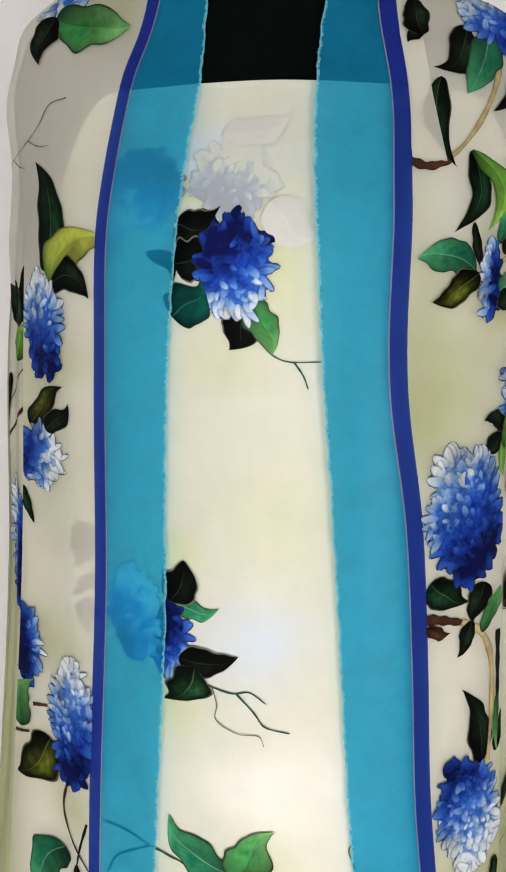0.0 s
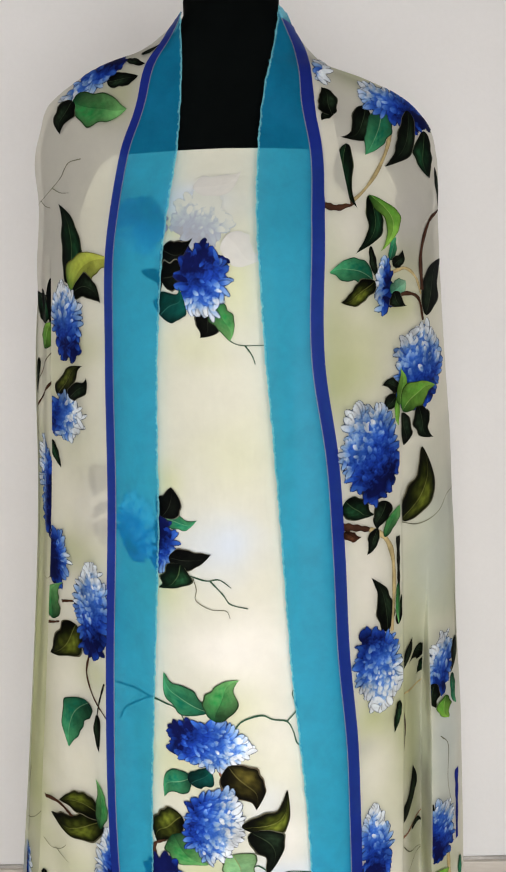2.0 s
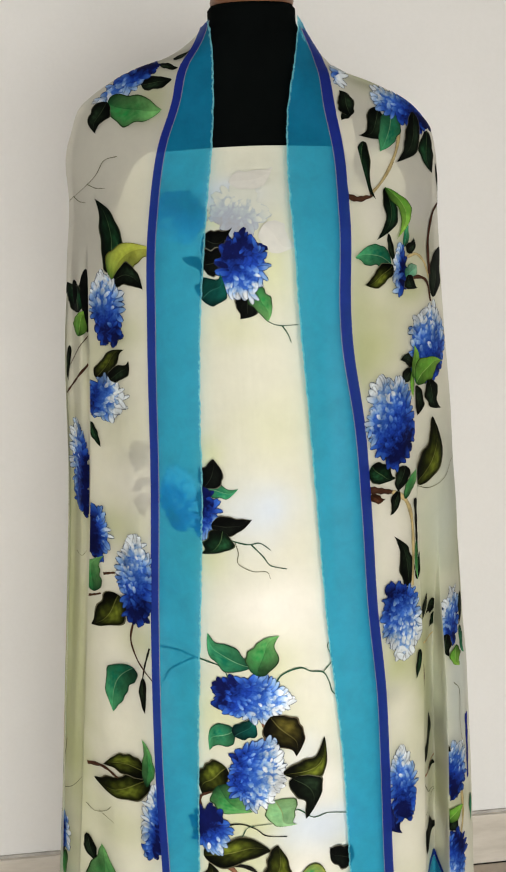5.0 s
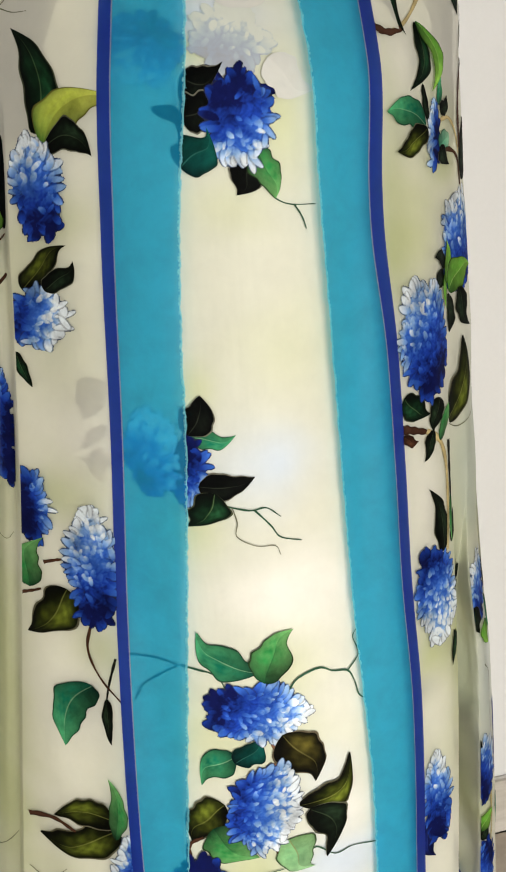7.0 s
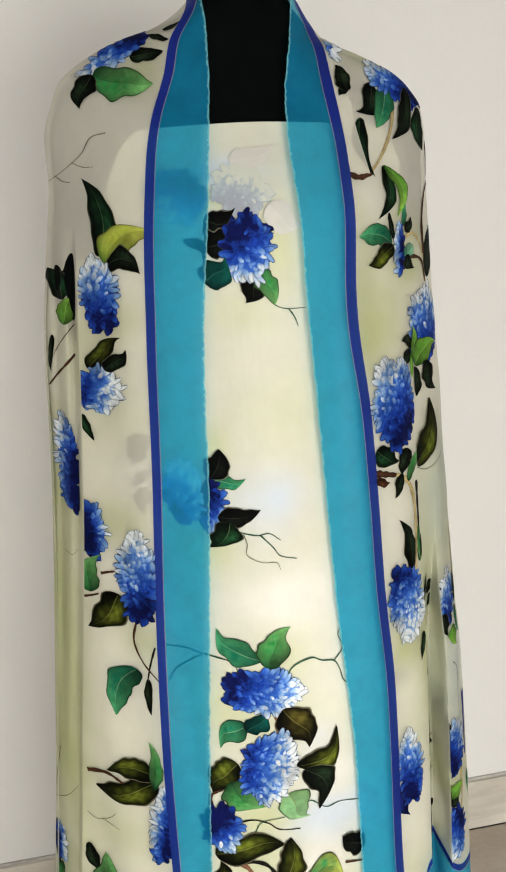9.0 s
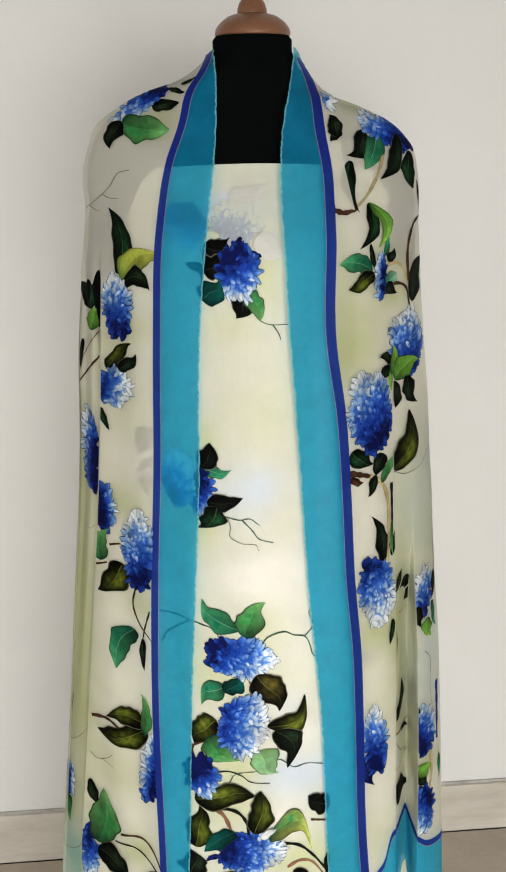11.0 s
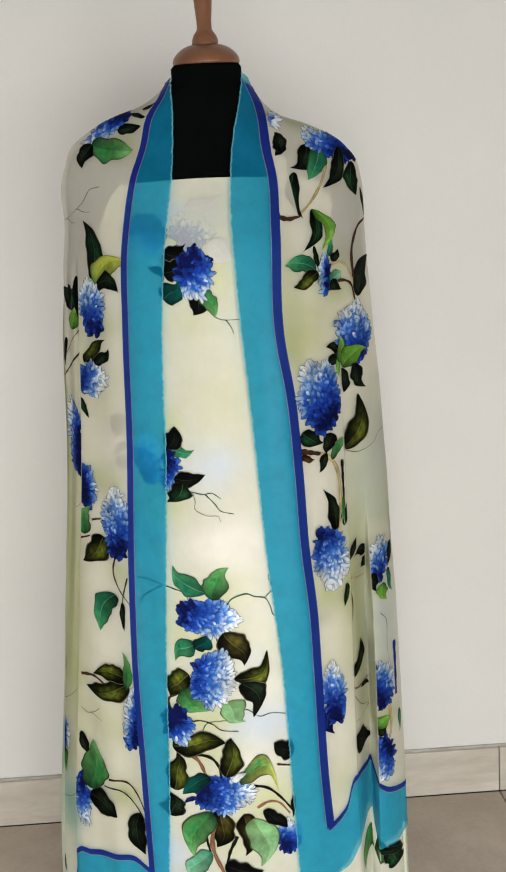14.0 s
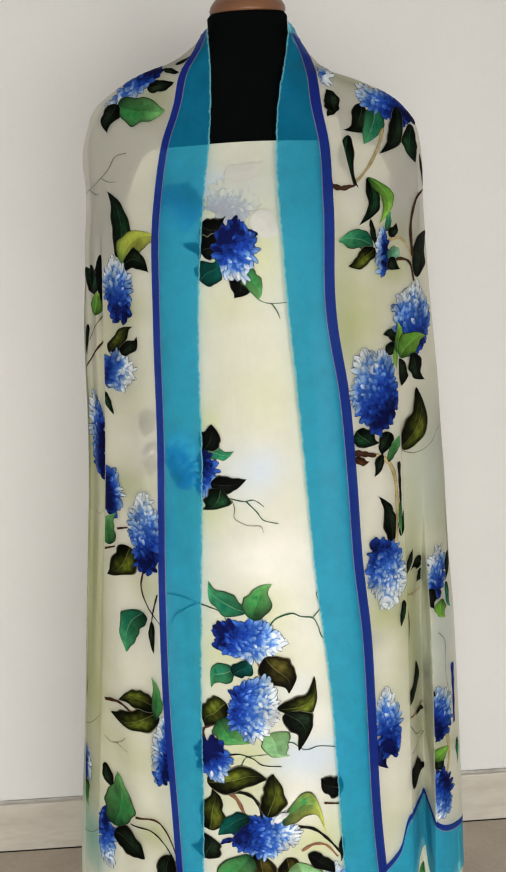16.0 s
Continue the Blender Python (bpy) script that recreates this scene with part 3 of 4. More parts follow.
fray("left")
strip("selvedge", STRIPE, FRAY, lambda z: edge_left(z) + rag_edge(z) + 0.0004, lambda z: edge_left(z) + rag_edge(z) - 0.0006, FOOT_L, TOP_L, 0.0017, rows=700, cols=2)
strip("selvedge", STRIPE, FRAY, lambda z: edge_right(z) + rag_edge(z) - 0.0004, lambda z: edge_right(z) + rag_edge(z) + 0.0006, FOOT_R, TOP_R, 0.0017, rows=700, cols=2)
fray("right")


# ---- the painting on the silk ----
LEAVES = {}  # rim, base, body, tip, vein
LEAVES["dark"] = ((96, 96, 80), (6, 9, 6), (36, 54, 36), (8, 12, 8), (70, 84, 60))
LEAVES["black"] = ((120, 118, 104), (4, 5, 5), (16, 22, 16), (5, 7, 6), (56, 60, 50))
LEAVES["darkgreen"] = ((80, 84, 64), (6, 12, 8), (34, 82, 50), (10, 22, 14), (96, 126, 80))
LEAVES["olive"] = ((110, 106, 84), (6, 8, 4), (116, 128, 42), (8, 10, 5), (136, 140, 70))
LEAVES["brownolive"] = ((110, 100, 80), (7, 7, 4), (100, 92, 38), (10, 9, 6), (126, 118, 66))
LEAVES["green"] = ((34, 44, 24), (4, 48, 34), (46, 140, 72), (122, 186, 112), (20, 70, 40))
LEAVES["teal"] = ((30, 52, 40), (4, 30, 32), (18, 112, 86), (84, 178, 122), (150, 190, 150))
LEAVES["tealdark"] = ((30, 52, 44), (4, 24, 28), (10, 74, 70), (14, 92, 82), (60, 120, 110))
LEAVES["tealpale"] = ((40, 64, 50), (22, 116, 92), (100, 182, 146), (156, 206, 172), (50, 120, 94))
LEAVES["pale"] = ((50, 62, 36), (120, 160, 104), (134, 192, 136), (156, 204, 150), (130, 84, 48))
LEAVES["lime"] = ((90, 82, 36), (40, 104, 40), (186, 200, 78), (212, 214, 100), (130, 132, 50))
LEAVES["limegreen"] = ((40, 54, 22), (20, 76, 28), (112, 182, 66), (150, 204, 84), (190, 214, 128))
LEAVES["tealime"] = ((60, 66, 36), (2, 54, 50), (52, 146, 84), (214, 220, 104), (30, 84, 44))
LEAVES["navy"] = ((60, 66, 100), (10, 14, 62), (26, 44, 130), (16, 24, 80), (60, 80, 160))
LEAVES["brown"] = ((90, 70, 54), (52, 30, 20), (100, 62, 40), (64, 38, 26), (120, 84, 60))
LEAVES["white"] = ((110, 110, 112), (226, 230, 234), (242, 243, 244), (236, 238, 240), (190, 196, 206))
LEAVES["ghost"] = ((205, 206, 200), (208, 208, 204), (204, 204, 199), (214, 213, 205), (208, 207, 201))
INKS = {"brown": (72, 46, 34), "tan": (140, 98, 76), "straw": (186, 168, 122), "dark": (26, 26, 22), "line": (116, 116, 96), "vine": (52, 86, 66), "navy": (26, 40, 130)}
counter = [0]


def lay(layer, x, z, lift):
    """Lays flat places on the cloth of that layer, kept within the layer's own edges and folds."""
    if layer == "D":
        x = np.clip(x, -half_left(z) + 0.012, half_right(z) - 0.012)
        return x, gown(x, z) - lift
    if layer == "L":
        x = np.clip(x, np.where(z < 1.30, fold_left(z) + 0.0012, -half_left(z) + 0.0016), stripe_left(z))
    elif layer == "K":
        x = np.clip(x, -half_left(z) + 0.0016, fold_left(z) - 0.0042)
    elif layer == "R":
        x = np.clip(x, stripe_right(z), fold_right(z))
    elif layer == "G":
        x = np.clip(x, fold_right(z) + 0.002, groove_right(z) - 0.0005)
    elif layer == "T":
        x = np.clip(x, np.where(z < 0.88, groove_right(z) + 0.0042, fold_right(z) + 0.003), half_right(z) - 0.0016)
    else:
        x = np.clip(x, stripe_right(z), half_right(z) - 0.0016)
    return x, drape(x, z) - lift


def home(layer):
    return (dress_panel, PRINT) if layer == "D" else (panels["left"] if layer in "LK" else panels["right"], PRINT_SHEER)


def leaf(layer, x, z, tip_x, tip_z, width, style, bend):
    """One painted leaf with a drawn-out tip: dark and light dye run into each other inside a thin drawn rim."""
    counter[0] += 1
    rng = random.Random(counter[0] * 7)
    s_at = np.array([-1, -.945, -.89, -.80, -.66, -.5, -.34, -.18, -.05, 0, .05, .18, .34, .5, .66, .80, .89, .945, 1])
    n, m = 45, len(s_at)
    t, s = np.meshgrid(np.linspace(0, 1, n), s_at, indexing="ij")
    d = np.array((tip_x - x, tip_z - z))
    length = np.hypot(*d)
    d = d / length
    e = np.array((-d[1], d[0]))
    p1, p2 = rng.uniform(0, 6), rng.uniform(0, 6)

    def flank():
        """The half-width of one side along the leaf, widest before the middle, hollow towards the tip."""
        a, b = rng.uniform(0.45, 0.75), rng.uniform(0.70, 1.15)
        peak = a / (a + b)
        swell = rng.uniform(0.07, 0.16) * np.sin(2 * math.pi * rng.uniform(1.2, 2.2) * t + rng.uniform(0, 6)) + rng.uniform(0.02, 0.06) * np.sin(2 * math.pi * rng.uniform(3, 4.5) * t + rng.uniform(0, 6))
        return t**a * (1 - t)**b / (peak**a * (1 - peak)**b) * (1 + swell) * rng.uniform(0.92, 1.1)

    lower, upper = flank(), flank()
    side = 1 if bend > 0 or (bend == 0 and p1 > 3) else -1
    hook = -side * width * rng.uniform(0.15, 0.5) * np.clip((t - 0.66) / 0.34, 0, 1)**2
    across = s * width / 2 * np.where(s < 0, lower, upper) + bend * length * np.sin(math.pi * t) + 0.11 * width * np.sin(t * 5.5 + p2) * t + hook
    px, pz = x + d[0] * t * length + e[0] * across, z + d[1] * t * length + e[1] * across
    rim, base, body_c, tip, vein = (np.array(srgb(*c)) for c in LEAVES[style])
    plain = style in ("ghost", "white")
    bright = style in ("green", "teal", "tealpale", "pale", "lime", "limegreen", "tealime")
    col = base[None, None] * (1 - t)[..., None]**1.5 + tip[None, None] * (1 - (1 - t)[..., None]**1.5)
    # the light heart lies in one half of the blade and runs out along the side veins
    lean = 0.34 * side
    heart = np.exp(-((s - lean) / (0.50 if bright else 0.34))**2) * np.exp(-((t - 0.46 - 0.10 * np.sin(p2)) / (0.36 if bright else 0.24))**2)
    heart = heart + 0.45 * np.exp(-((s + lean) / 0.30)**2) * np.exp(-((t - 0.55) / 0.22)**2)
    rays = 0.5 + 0.5 * np.sin(2 * math.pi * (t * rng.uniform(3.5, 6) - np.abs(s) * 1.3) + p1 + 2 * np.sin(9 * s + p2))
    streak = np.clip(heart * (0.55 + 0.55 * rays), 0, 1)[..., None]
    col = col * (1 - streak) + body_c * streak
    dim = (s * side < 0)[..., None] * (0.05 if plain else 0.30)
    col = col * (1 - dim)
    mid = (np.abs(s) < 0.02)[..., None] * np.clip(1.05 - t, 0, 0.6)[..., None]
    col = col * (1 - mid) + vein * mid
    shore = (np.clip(np.abs(s) - 0.5, 0, 1) / 0.5)[..., None]**1.4 * (0.12 if plain else 0.40 if bright else 0.85)
    col = col * (1 - shore) + base * 0.6 * shore
    edge = (np.abs(s) > 0.93)[..., None] * 0.85
    col = col * (1 - edge) + rim * edge
    px, py = lay(layer, px, pz, 0.0012 + 0.00025 * (counter[0] % 5) + (0.0016 if style in ("limegreen", "white") else 0) + (0.0030 if layer == "P" else 0))
    cloth, mat = home(layer)
    mat = DRESS if style == "ghost" else mat
    part("painted_leaf", np.stack((px, py, pz), -1).reshape(-1, 3), grid_faces(n, m, True), mat, cloth, "", col.reshape(-1, 3))


BLUES = [np.array(srgb(*c)) for c in ((12, 20, 76), (26, 62, 164), (58, 108, 202), (138, 176, 224), (226, 234, 242))]


TONES = np.array(BLUES)


def blues(g):
    """The dyes of a head at tones from 0, deep blue, to 1, white."""
    g = np.clip(g, 0, 0.999) * 4
    i = g.astype(int)
    f = (g - i)[..., None]
    return TONES[i] * (1 - f) + TONES[i + 1] * f


def bloom(layer, x, z, rx, rz, turn, white, mix, pale=0.0):
    """A painted hydrangea head, brushed on a fine weave: a mottled blue wash, petals dark at their roots that pale towards one side,
    and pointed petals round the rim inside a thin drawn line. pale: how far the dye is washed out."""
    counter[0] += 1
    rng = random.Random(counter[0] * 13)
    wx, wz = math.cos(radians(white)), math.sin(radians(white))
    ph = [rng.uniform(0, 6) for _ in range(8)]
    cell, over = 0.0007, 0.0085
    cols, rows = int(2 * (rx + over) / cell) + 1, int(2 * (rz + over) / cell) + 1
    b, a = np.meshgrid(np.linspace(-rz - over, rz + over, rows), np.linspace(-rx - over, rx + over, cols), indexing="ij")
    u, w = a / rx, b / rz

    def reach(angle):
        return 0.88 + 0.06 * np.sin(2 * angle + ph[0]) + 0.06 * np.sin(5 * angle + ph[1]) + 0.03 * np.sin(9 * angle + ph[4])

    def shade(u, w):
        return mix + 0.03 + 0.60 * (u * wx + w * wz)

    # the wash: clouds at two scales, and a grain of small dabs
    clouds = np.sin(a * 190 + ph[2] + 2.2 * np.sin(b * 160 + ph[3])) * np.sin(b * 210 + ph[5] + 1.8 * np.sin(a * 130))
    dabs = np.sin(a * 620 + 3 * np.sin(b * 410 + ph[6])) * np.sin(b * 700 + 3 * np.sin(a * 380 + ph[7]))
    tone = shade(u, w) * 0.80 - 0.03 + 0.09 * clouds + 0.07 * dabs
    angle = np.arctan2(w, u)
    mask = np.hypot(u, w) < 0.96 * reach(angle)
    ink = np.zeros_like(tone)

    def petal(pa, pb, way, ln, wd, g, solid, drawn, curl):
        """One brush mark: paler to its tip, a dark root, and, where drawn, an outline."""
        i0, i1 = np.searchsorted(b[:, 0], (pb - ln, pb + ln))
        j0, j1 = np.searchsorted(a[0], (pa - ln, pa + ln))
        if i1 <= i0 or j1 <= j0:
            return
        box = np.s_[i0:i1, j0:j1]
        da, db = a[box] - pa, b[box] - pb
        along = (da * math.cos(way) + db * math.sin(way)) / ln
        across = (db * math.cos(way) - da * math.sin(way)) / wd + curl * (along + 0.1)**2
        t = np.clip(along + 0.5, 0, 1)
        half = 0.5 * (t + 1e-6)**0.6 * (1 - t)**0.55 / 0.43
        inside = (np.abs(along) < 0.5) * ease(half - np.abs(across), -0.02, 0.12)
        new_tone = g - 0.30 * (1 - t)**2 + 0.16 * t
        tone[box] += (new_tone - tone[box]) * inside * solid
        if drawn:
            reach_out = np.maximum(np.abs(across) - half, 0) * wd + np.maximum(np.abs(along) - 0.5, 0) * ln
            ring_line = (reach_out < 0.0010) * (1 - inside)
            fresh = ring_line * ~mask[box]
            ink[box] = np.maximum(ink[box] * (1 - inside), np.maximum(fresh, 0.55 * ring_line * (g > 0.35)) * drawn)
            mask[box] |= (inside > 0.3) | (fresh > 0)
        else:
            ink[box] *= 1 - 0.7 * inside

    border = int(2 * math.pi * math.sqrt((rx * rx + rz * rz) / 2) / 0.0062)
    for i in range(border):
        at = 2 * math.pi * (i + 0.8 * rng.random()) / border
        f = float(reach(at)) * rng.uniform(0.90, 1.0)
        pu, pw = f * math.cos(at), f * math.sin(at)
        g = shade(pu, pw) + rng.gauss(0.10, 0.10)
        way = math.atan2(pw * rz, pu * rx) + rng.gauss(0, 0.50)
        petal(pu * rx, pw * rz, way, rng.uniform(0.010, 0.0195), rng.uniform(0.0042, 0.0078), g, 0.95, 0.9, rng.uniform(-0.9, 0.9))
    step = 0.0056
    for i in range(-int(rz / step) - 1, int(rz / step) + 2):
        for j in range(-int(rx / step) - 1, int(rx / step) + 2):
            pu = (j + 0.5 * (i % 2) + rng.uniform(-.5, .5)) * step / rx
            pw = (i + rng.uniform(-.5, .5)) * step / rz
            if math.hypot(pu, pw) > 0.92 * float(reach(math.atan2(pw, pu))):
                continue
            g = shade(pu, pw)
            lit = rng.random() < 1.25 * g - 0.05
            g += abs(rng.gauss(0.08, 0.20)) if lit else -abs(rng.gauss(0.05, 0.12))
            way = math.atan2((pw + 0.7 * wz) * rz, (pu + 0.7 * wx) * rx) + rng.gauss(0, 0.6)
            size = rng.uniform(0.65, 1.3)
            petal(pu * rx, pw * rz, way, 0.0088 * size, 0.0046 * size * rng.uniform(0.7, 1.25), g, rng.uniform(0.45, 1.0) if lit else 0.32, 0, rng.uniform(-0.8, 0.8))
    col = blues(tone)
    ink = (ink * (0.0 if pale else 1.0))[..., None]
    col = col * (1 - ink) + np.array(srgb(40, 44, 60)) * ink
    if pale:
        col = (0.60 + 0.40 * col) * pale * np.array(DRESS_GROUND) + col * (1 - pale)
    faces = [q for q, keep in zip(grid_faces(rows, cols), (mask[:-1, :-1] & mask[1:, :-1] & mask[:-1, 1:] & mask[1:, 1:]).ravel()) if keep]
    used = np.unique(np.array(faces))
    index = np.zeros(rows * cols, int)
    index[used] = np.arange(len(used))
    faces = index[np.array(faces)].tolist()
    ca, sa = math.cos(radians(turn)), math.sin(radians(turn))
    px, pz = (x + ca * a - sa * b).ravel()[used], (z + sa * a + ca * b).ravel()[used]
    px, py = lay(layer, px, pz, 0.0013 + 0.00025 * (counter[0] % 4) + (0.0030 if layer == "P" else 0))
    cloth, mat = home(layer)
    part("painted_bloom", np.stack((px, py, pz), -1), faces, DRESS if pale else mat, cloth, "", col.reshape(-1, 3)[used])


def stem(layer, width, ink, *spots):
    """A painted twig or tendril through a few spots, thinner towards its end."""
    counter[0] += 1
    rng = random.Random(counter[0] * 3)
    p = [np.array(q) for q in spots]
    p = [2 * p[0] - p[1]] + p + [2 * p[-1] - p[-2]]
    line = []
    for i in range(1, len(p) - 2):
        for t in np.linspace(0, 1, 9)[: None if i == len(p) - 3 else -1]:
            line.append(0.5 * (2 * p[i] + (p[i + 1] - p[i - 1]) * t + (2 * p[i - 1] - 5 * p[i] + 4 * p[i + 1] - p[i + 2]) * t**2 + (3 * p[i] - p[i - 1] - 3 * p[i + 1] + p[i + 2]) * t**3))
    line = np.array(line)
    d = np.gradient(line, axis=0)
    d /= np.linalg.norm(d, axis=1)[:, None] + 1e-9
    e = np.stack((-d[:, 1], d[:, 0]), 1)
    t = np.linspace(0, 1, len(line))
    w = width / 2 * (1 - 0.45 * t) * (1 + 0.18 * np.sin(t * 21 + rng.uniform(0, 6)))
    s = np.array((-1, -.75, 0, .75, 1))
    x = line[:, :1] + e[:, :1] * w[:, None] * s
    z = line[:, 1:] + e[:, 1:] * w[:, None] * s
    c = np.array(srgb(*INKS[ink]))
    col = np.ones((len(line), 5, 3)) * c
    if width > 0.003:
        col[:, 0], col[:, 4], col[:, 2] = c * 0.4, c * 0.45, c * 1.25
    x, y = lay(layer, x, z, 0.0011 + 0.00025 * (counter[0] % 3))
    cloth, mat = home(layer)
    part("painted_twig" if width > 0.0025 else "painted_tendril", np.stack((x, y, z), -1).reshape(-1, 3), grid_faces(len(line), 5, True), mat, cloth, "", col.reshape(-1, 3))


stem("L", 0.00108, "line", (-0.1666, 1.4062), (-0.1834, 1.4036), (-0.1938, 1.3892), (-0.2066, 1.3795), (-0.2228, 1.3708), (-0.2390, 1.3656))
stem("L", 0.00102, "line", (-0.2066, 1.3795), (-0.1950, 1.3727), (-0.1835, 1.3710))
stem("L", 0.00105, "line", (-0.2277, 1.3702), (-0.2190, 1.3616), (-0.2105, 1.3583))
stem("K", 0.00355, "brown", (-0.2250, 1.1608), (-0.2454, 1.1408), (-0.2626, 1.1217))
stem("K", 0.00132, "brown", (-0.2228, 1.1969), (-0.2404, 1.1777), (-0.2585, 1.1517))
stem("L", 0.00355, "brown", (-0.2210, 0.8975), (-0.1999, 0.9019))
stem("L", 0.00369, "brown", (-0.2503, 0.8627), (-0.2259, 0.8718))
stem("L", 0.00280, "brown", (-0.1849, 0.8422), (-0.1898, 0.8179), (-0.1820, 0.7926), (-0.1650, 0.7691))
stem("L", 0.00260, "dark", (-0.1664, 0.8119), (-0.1737, 0.7887), (-0.1780, 0.7700))
stem("L", 0.00555, "brown", (-0.2633, 0.6338), (-0.2379, 0.6395), (-0.2196, 0.6298))
stem("L", 0.00112, "line", (-0.2692, 0.5755), (-0.2571, 0.5686), (-0.2413, 0.5768), (-0.2321, 0.5868))
stem("L", 0.00111, "line", (-0.2503, 0.5722), (-0.2300, 0.5642))
stem("L", 0.00368, "brown", (-0.2267, 0.4619), (-0.1963, 0.4599), (-0.1787, 0.4404), (-0.1647, 0.3993))
stem("L", 0.00278, "dark", (-0.2361, 0.4477), (-0.2070, 0.4439), (-0.1849, 0.4227), (-0.1671, 0.3927))
stem("K", 0.00098, "line", (-0.3123, 0.5597), (-0.2914, 0.5771), (-0.2690, 0.6034))
stem("K", 0.00096, "line", (-0.2980, 0.6385), (-0.3126, 0.5684))
stem("K", 0.00129, "line", (-0.3308, 0.3767), (-0.3107, 0.3847), (-0.2868, 0.4126))
stem("K", 0.00094, "line", (-0.2642, 0.9072), (-0.2541, 0.9057), (-0.2474, 0.9122))
stem("D", 0.00128, "vine", (-0.0162, 1.2177), (-0.0057, 1.2060), (0.0068, 1.2006), (0.0293, 1.2002))
stem("D", 0.00160, "vine", (0.0100, 1.2005), (0.0167, 1.1905), (0.0202, 1.1807))
stem("D", 0.00167, "vine", (-0.0610, 0.9499), (-0.0403, 0.9448), (-0.0260, 0.9461), (-0.0132, 0.9368))
stem("D", 0.00167, "vine", (-0.0361, 0.9447), (-0.0228, 0.9297), (-0.0143, 0.9180), (0.0047, 0.9124))
stem("D", 0.00109, "line", (-0.0552, 0.9483), (-0.0518, 0.9346), (-0.0526, 0.9217), (-0.0364, 0.9121), (-0.0197, 0.9106), (-0.0152, 0.9017))
stem("D", 0.00224, "vine", (-0.1090, 0.8011), (-0.0952, 0.7965), (-0.0783, 0.7892), (-0.0699, 0.7709))
stem("D", 0.00221, "vine", (-0.0170, 0.7664), (-0.0060, 0.7799), (0.0156, 0.7860), (0.0290, 0.7803), (0.0444, 0.7768), (0.0515, 0.7642), (0.0552, 0.7502), (0.0627, 0.7426))
stem("D", 0.00137, "vine", (0.0444, 0.7768), (0.0563, 0.7913), (0.0511, 0.8089), (0.0550, 0.8164))
stem("D", 0.00685, "tan", (-0.0340, 0.7232), (-0.0273, 0.7066), (-0.0324, 0.6930))
stem("D", 0.00531, "brown", (-0.1159, 0.5987), (-0.1148, 0.6144), (-0.1017, 0.6223))
stem("D", 0.00436, "brown", (-0.0355, 0.6089), (-0.0326, 0.5991), (-0.0289, 0.5883))
stem("D", 0.00175, "vine", (-0.0062, 0.5855), (0.0066, 0.5948), (0.0262, 0.5808), (0.0458, 0.5843), (0.0734, 0.5782))
stem("D", 0.00212, "dark", (-0.0853, 0.5747), (-0.0656, 0.5777), (-0.0474, 0.5717), (-0.0347, 0.5619), (-0.0085, 0.5582))
stem("D", 0.00141, "vine", (-0.0649, 0.5600), (-0.0552, 0.5743), (-0.0250, 0.5793))
stem("D", 0.00714, "tan", (-0.0995, 0.5236), (-0.0771, 0.5089), (-0.0668, 0.4876), (-0.0607, 0.4699))
stem("D", 0.00624, "dark", (-0.0837, 0.5185), (-0.0571, 0.5139), (-0.0437, 0.4986), (-0.0397, 0.4758))
stem("D", 0.00358, "brown", (0.0499, 0.4926), (0.0761, 0.4863))
stem("D", 0.00537, "dark", (0.0059, 0.4590), (0.0327, 0.4527), (0.0536, 0.4327), (0.0727, 0.4053))
stem("D", 0.00451, "tan", (0.0148, 0.4184), (0.0333, 0.4274), (0.0513, 0.4230), (0.0670, 0.4016))
stem("D", 0.00814, "tan", (-0.0560, 0.3966), (-0.0617, 0.3626), (-0.0579, 0.3350), (-0.0442, 0.3014), (-0.0296, 0.2681))
stem("D", 0.00545, "dark", (-0.0727, 0.3763), (-0.0693, 0.3581), (-0.0650, 0.3377))
stem("D", 0.00634, "dark", (-0.0203, 0.3710), (-0.0337, 0.3430), (-0.0408, 0.3140))
stem("D", 0.00210, "vine", (-0.1526, 0.8102), (-0.1299, 0.8082), (-0.1107, 0.8010))
stem("D", 0.00210, "vine", (-0.1513, 0.7652), (-0.1428, 0.7816), (-0.1218, 0.7956), (-0.1107, 0.8010))
stem("S", 0.00506, "straw", (0.1767, 1.4517), (0.1715, 1.4129), (0.1554, 1.3786), (0.1330, 1.3521), (0.1105, 1.3395))
stem("S", 0.00806, "brown", (0.0940, 1.3428), (0.1105, 1.3395), (0.1299, 1.3463))
stem("S", 0.00418, "straw", (0.1683, 1.2719), (0.1880, 1.2777), (0.2027, 1.2676), (0.2103, 1.2489))
stem("S", 0.00506, "brown", (0.1741, 1.2462), (0.1920, 1.2501), (0.2070, 1.2438), (0.2134, 1.2196))
stem("S", 0.00521, "brown", (0.2116, 1.2540), (0.2102, 1.2948), (0.2222, 1.3297), (0.2403, 1.3479))
stem("T", 0.00131, "line", (0.1821, 0.9885), (0.2077, 0.9791), (0.2389, 0.9867), (0.2527, 1.0012), (0.2653, 1.0052))
stem("R", 0.00925, "brown", (0.1107, 0.9979), (0.1276, 0.9935), (0.1445, 0.9895))
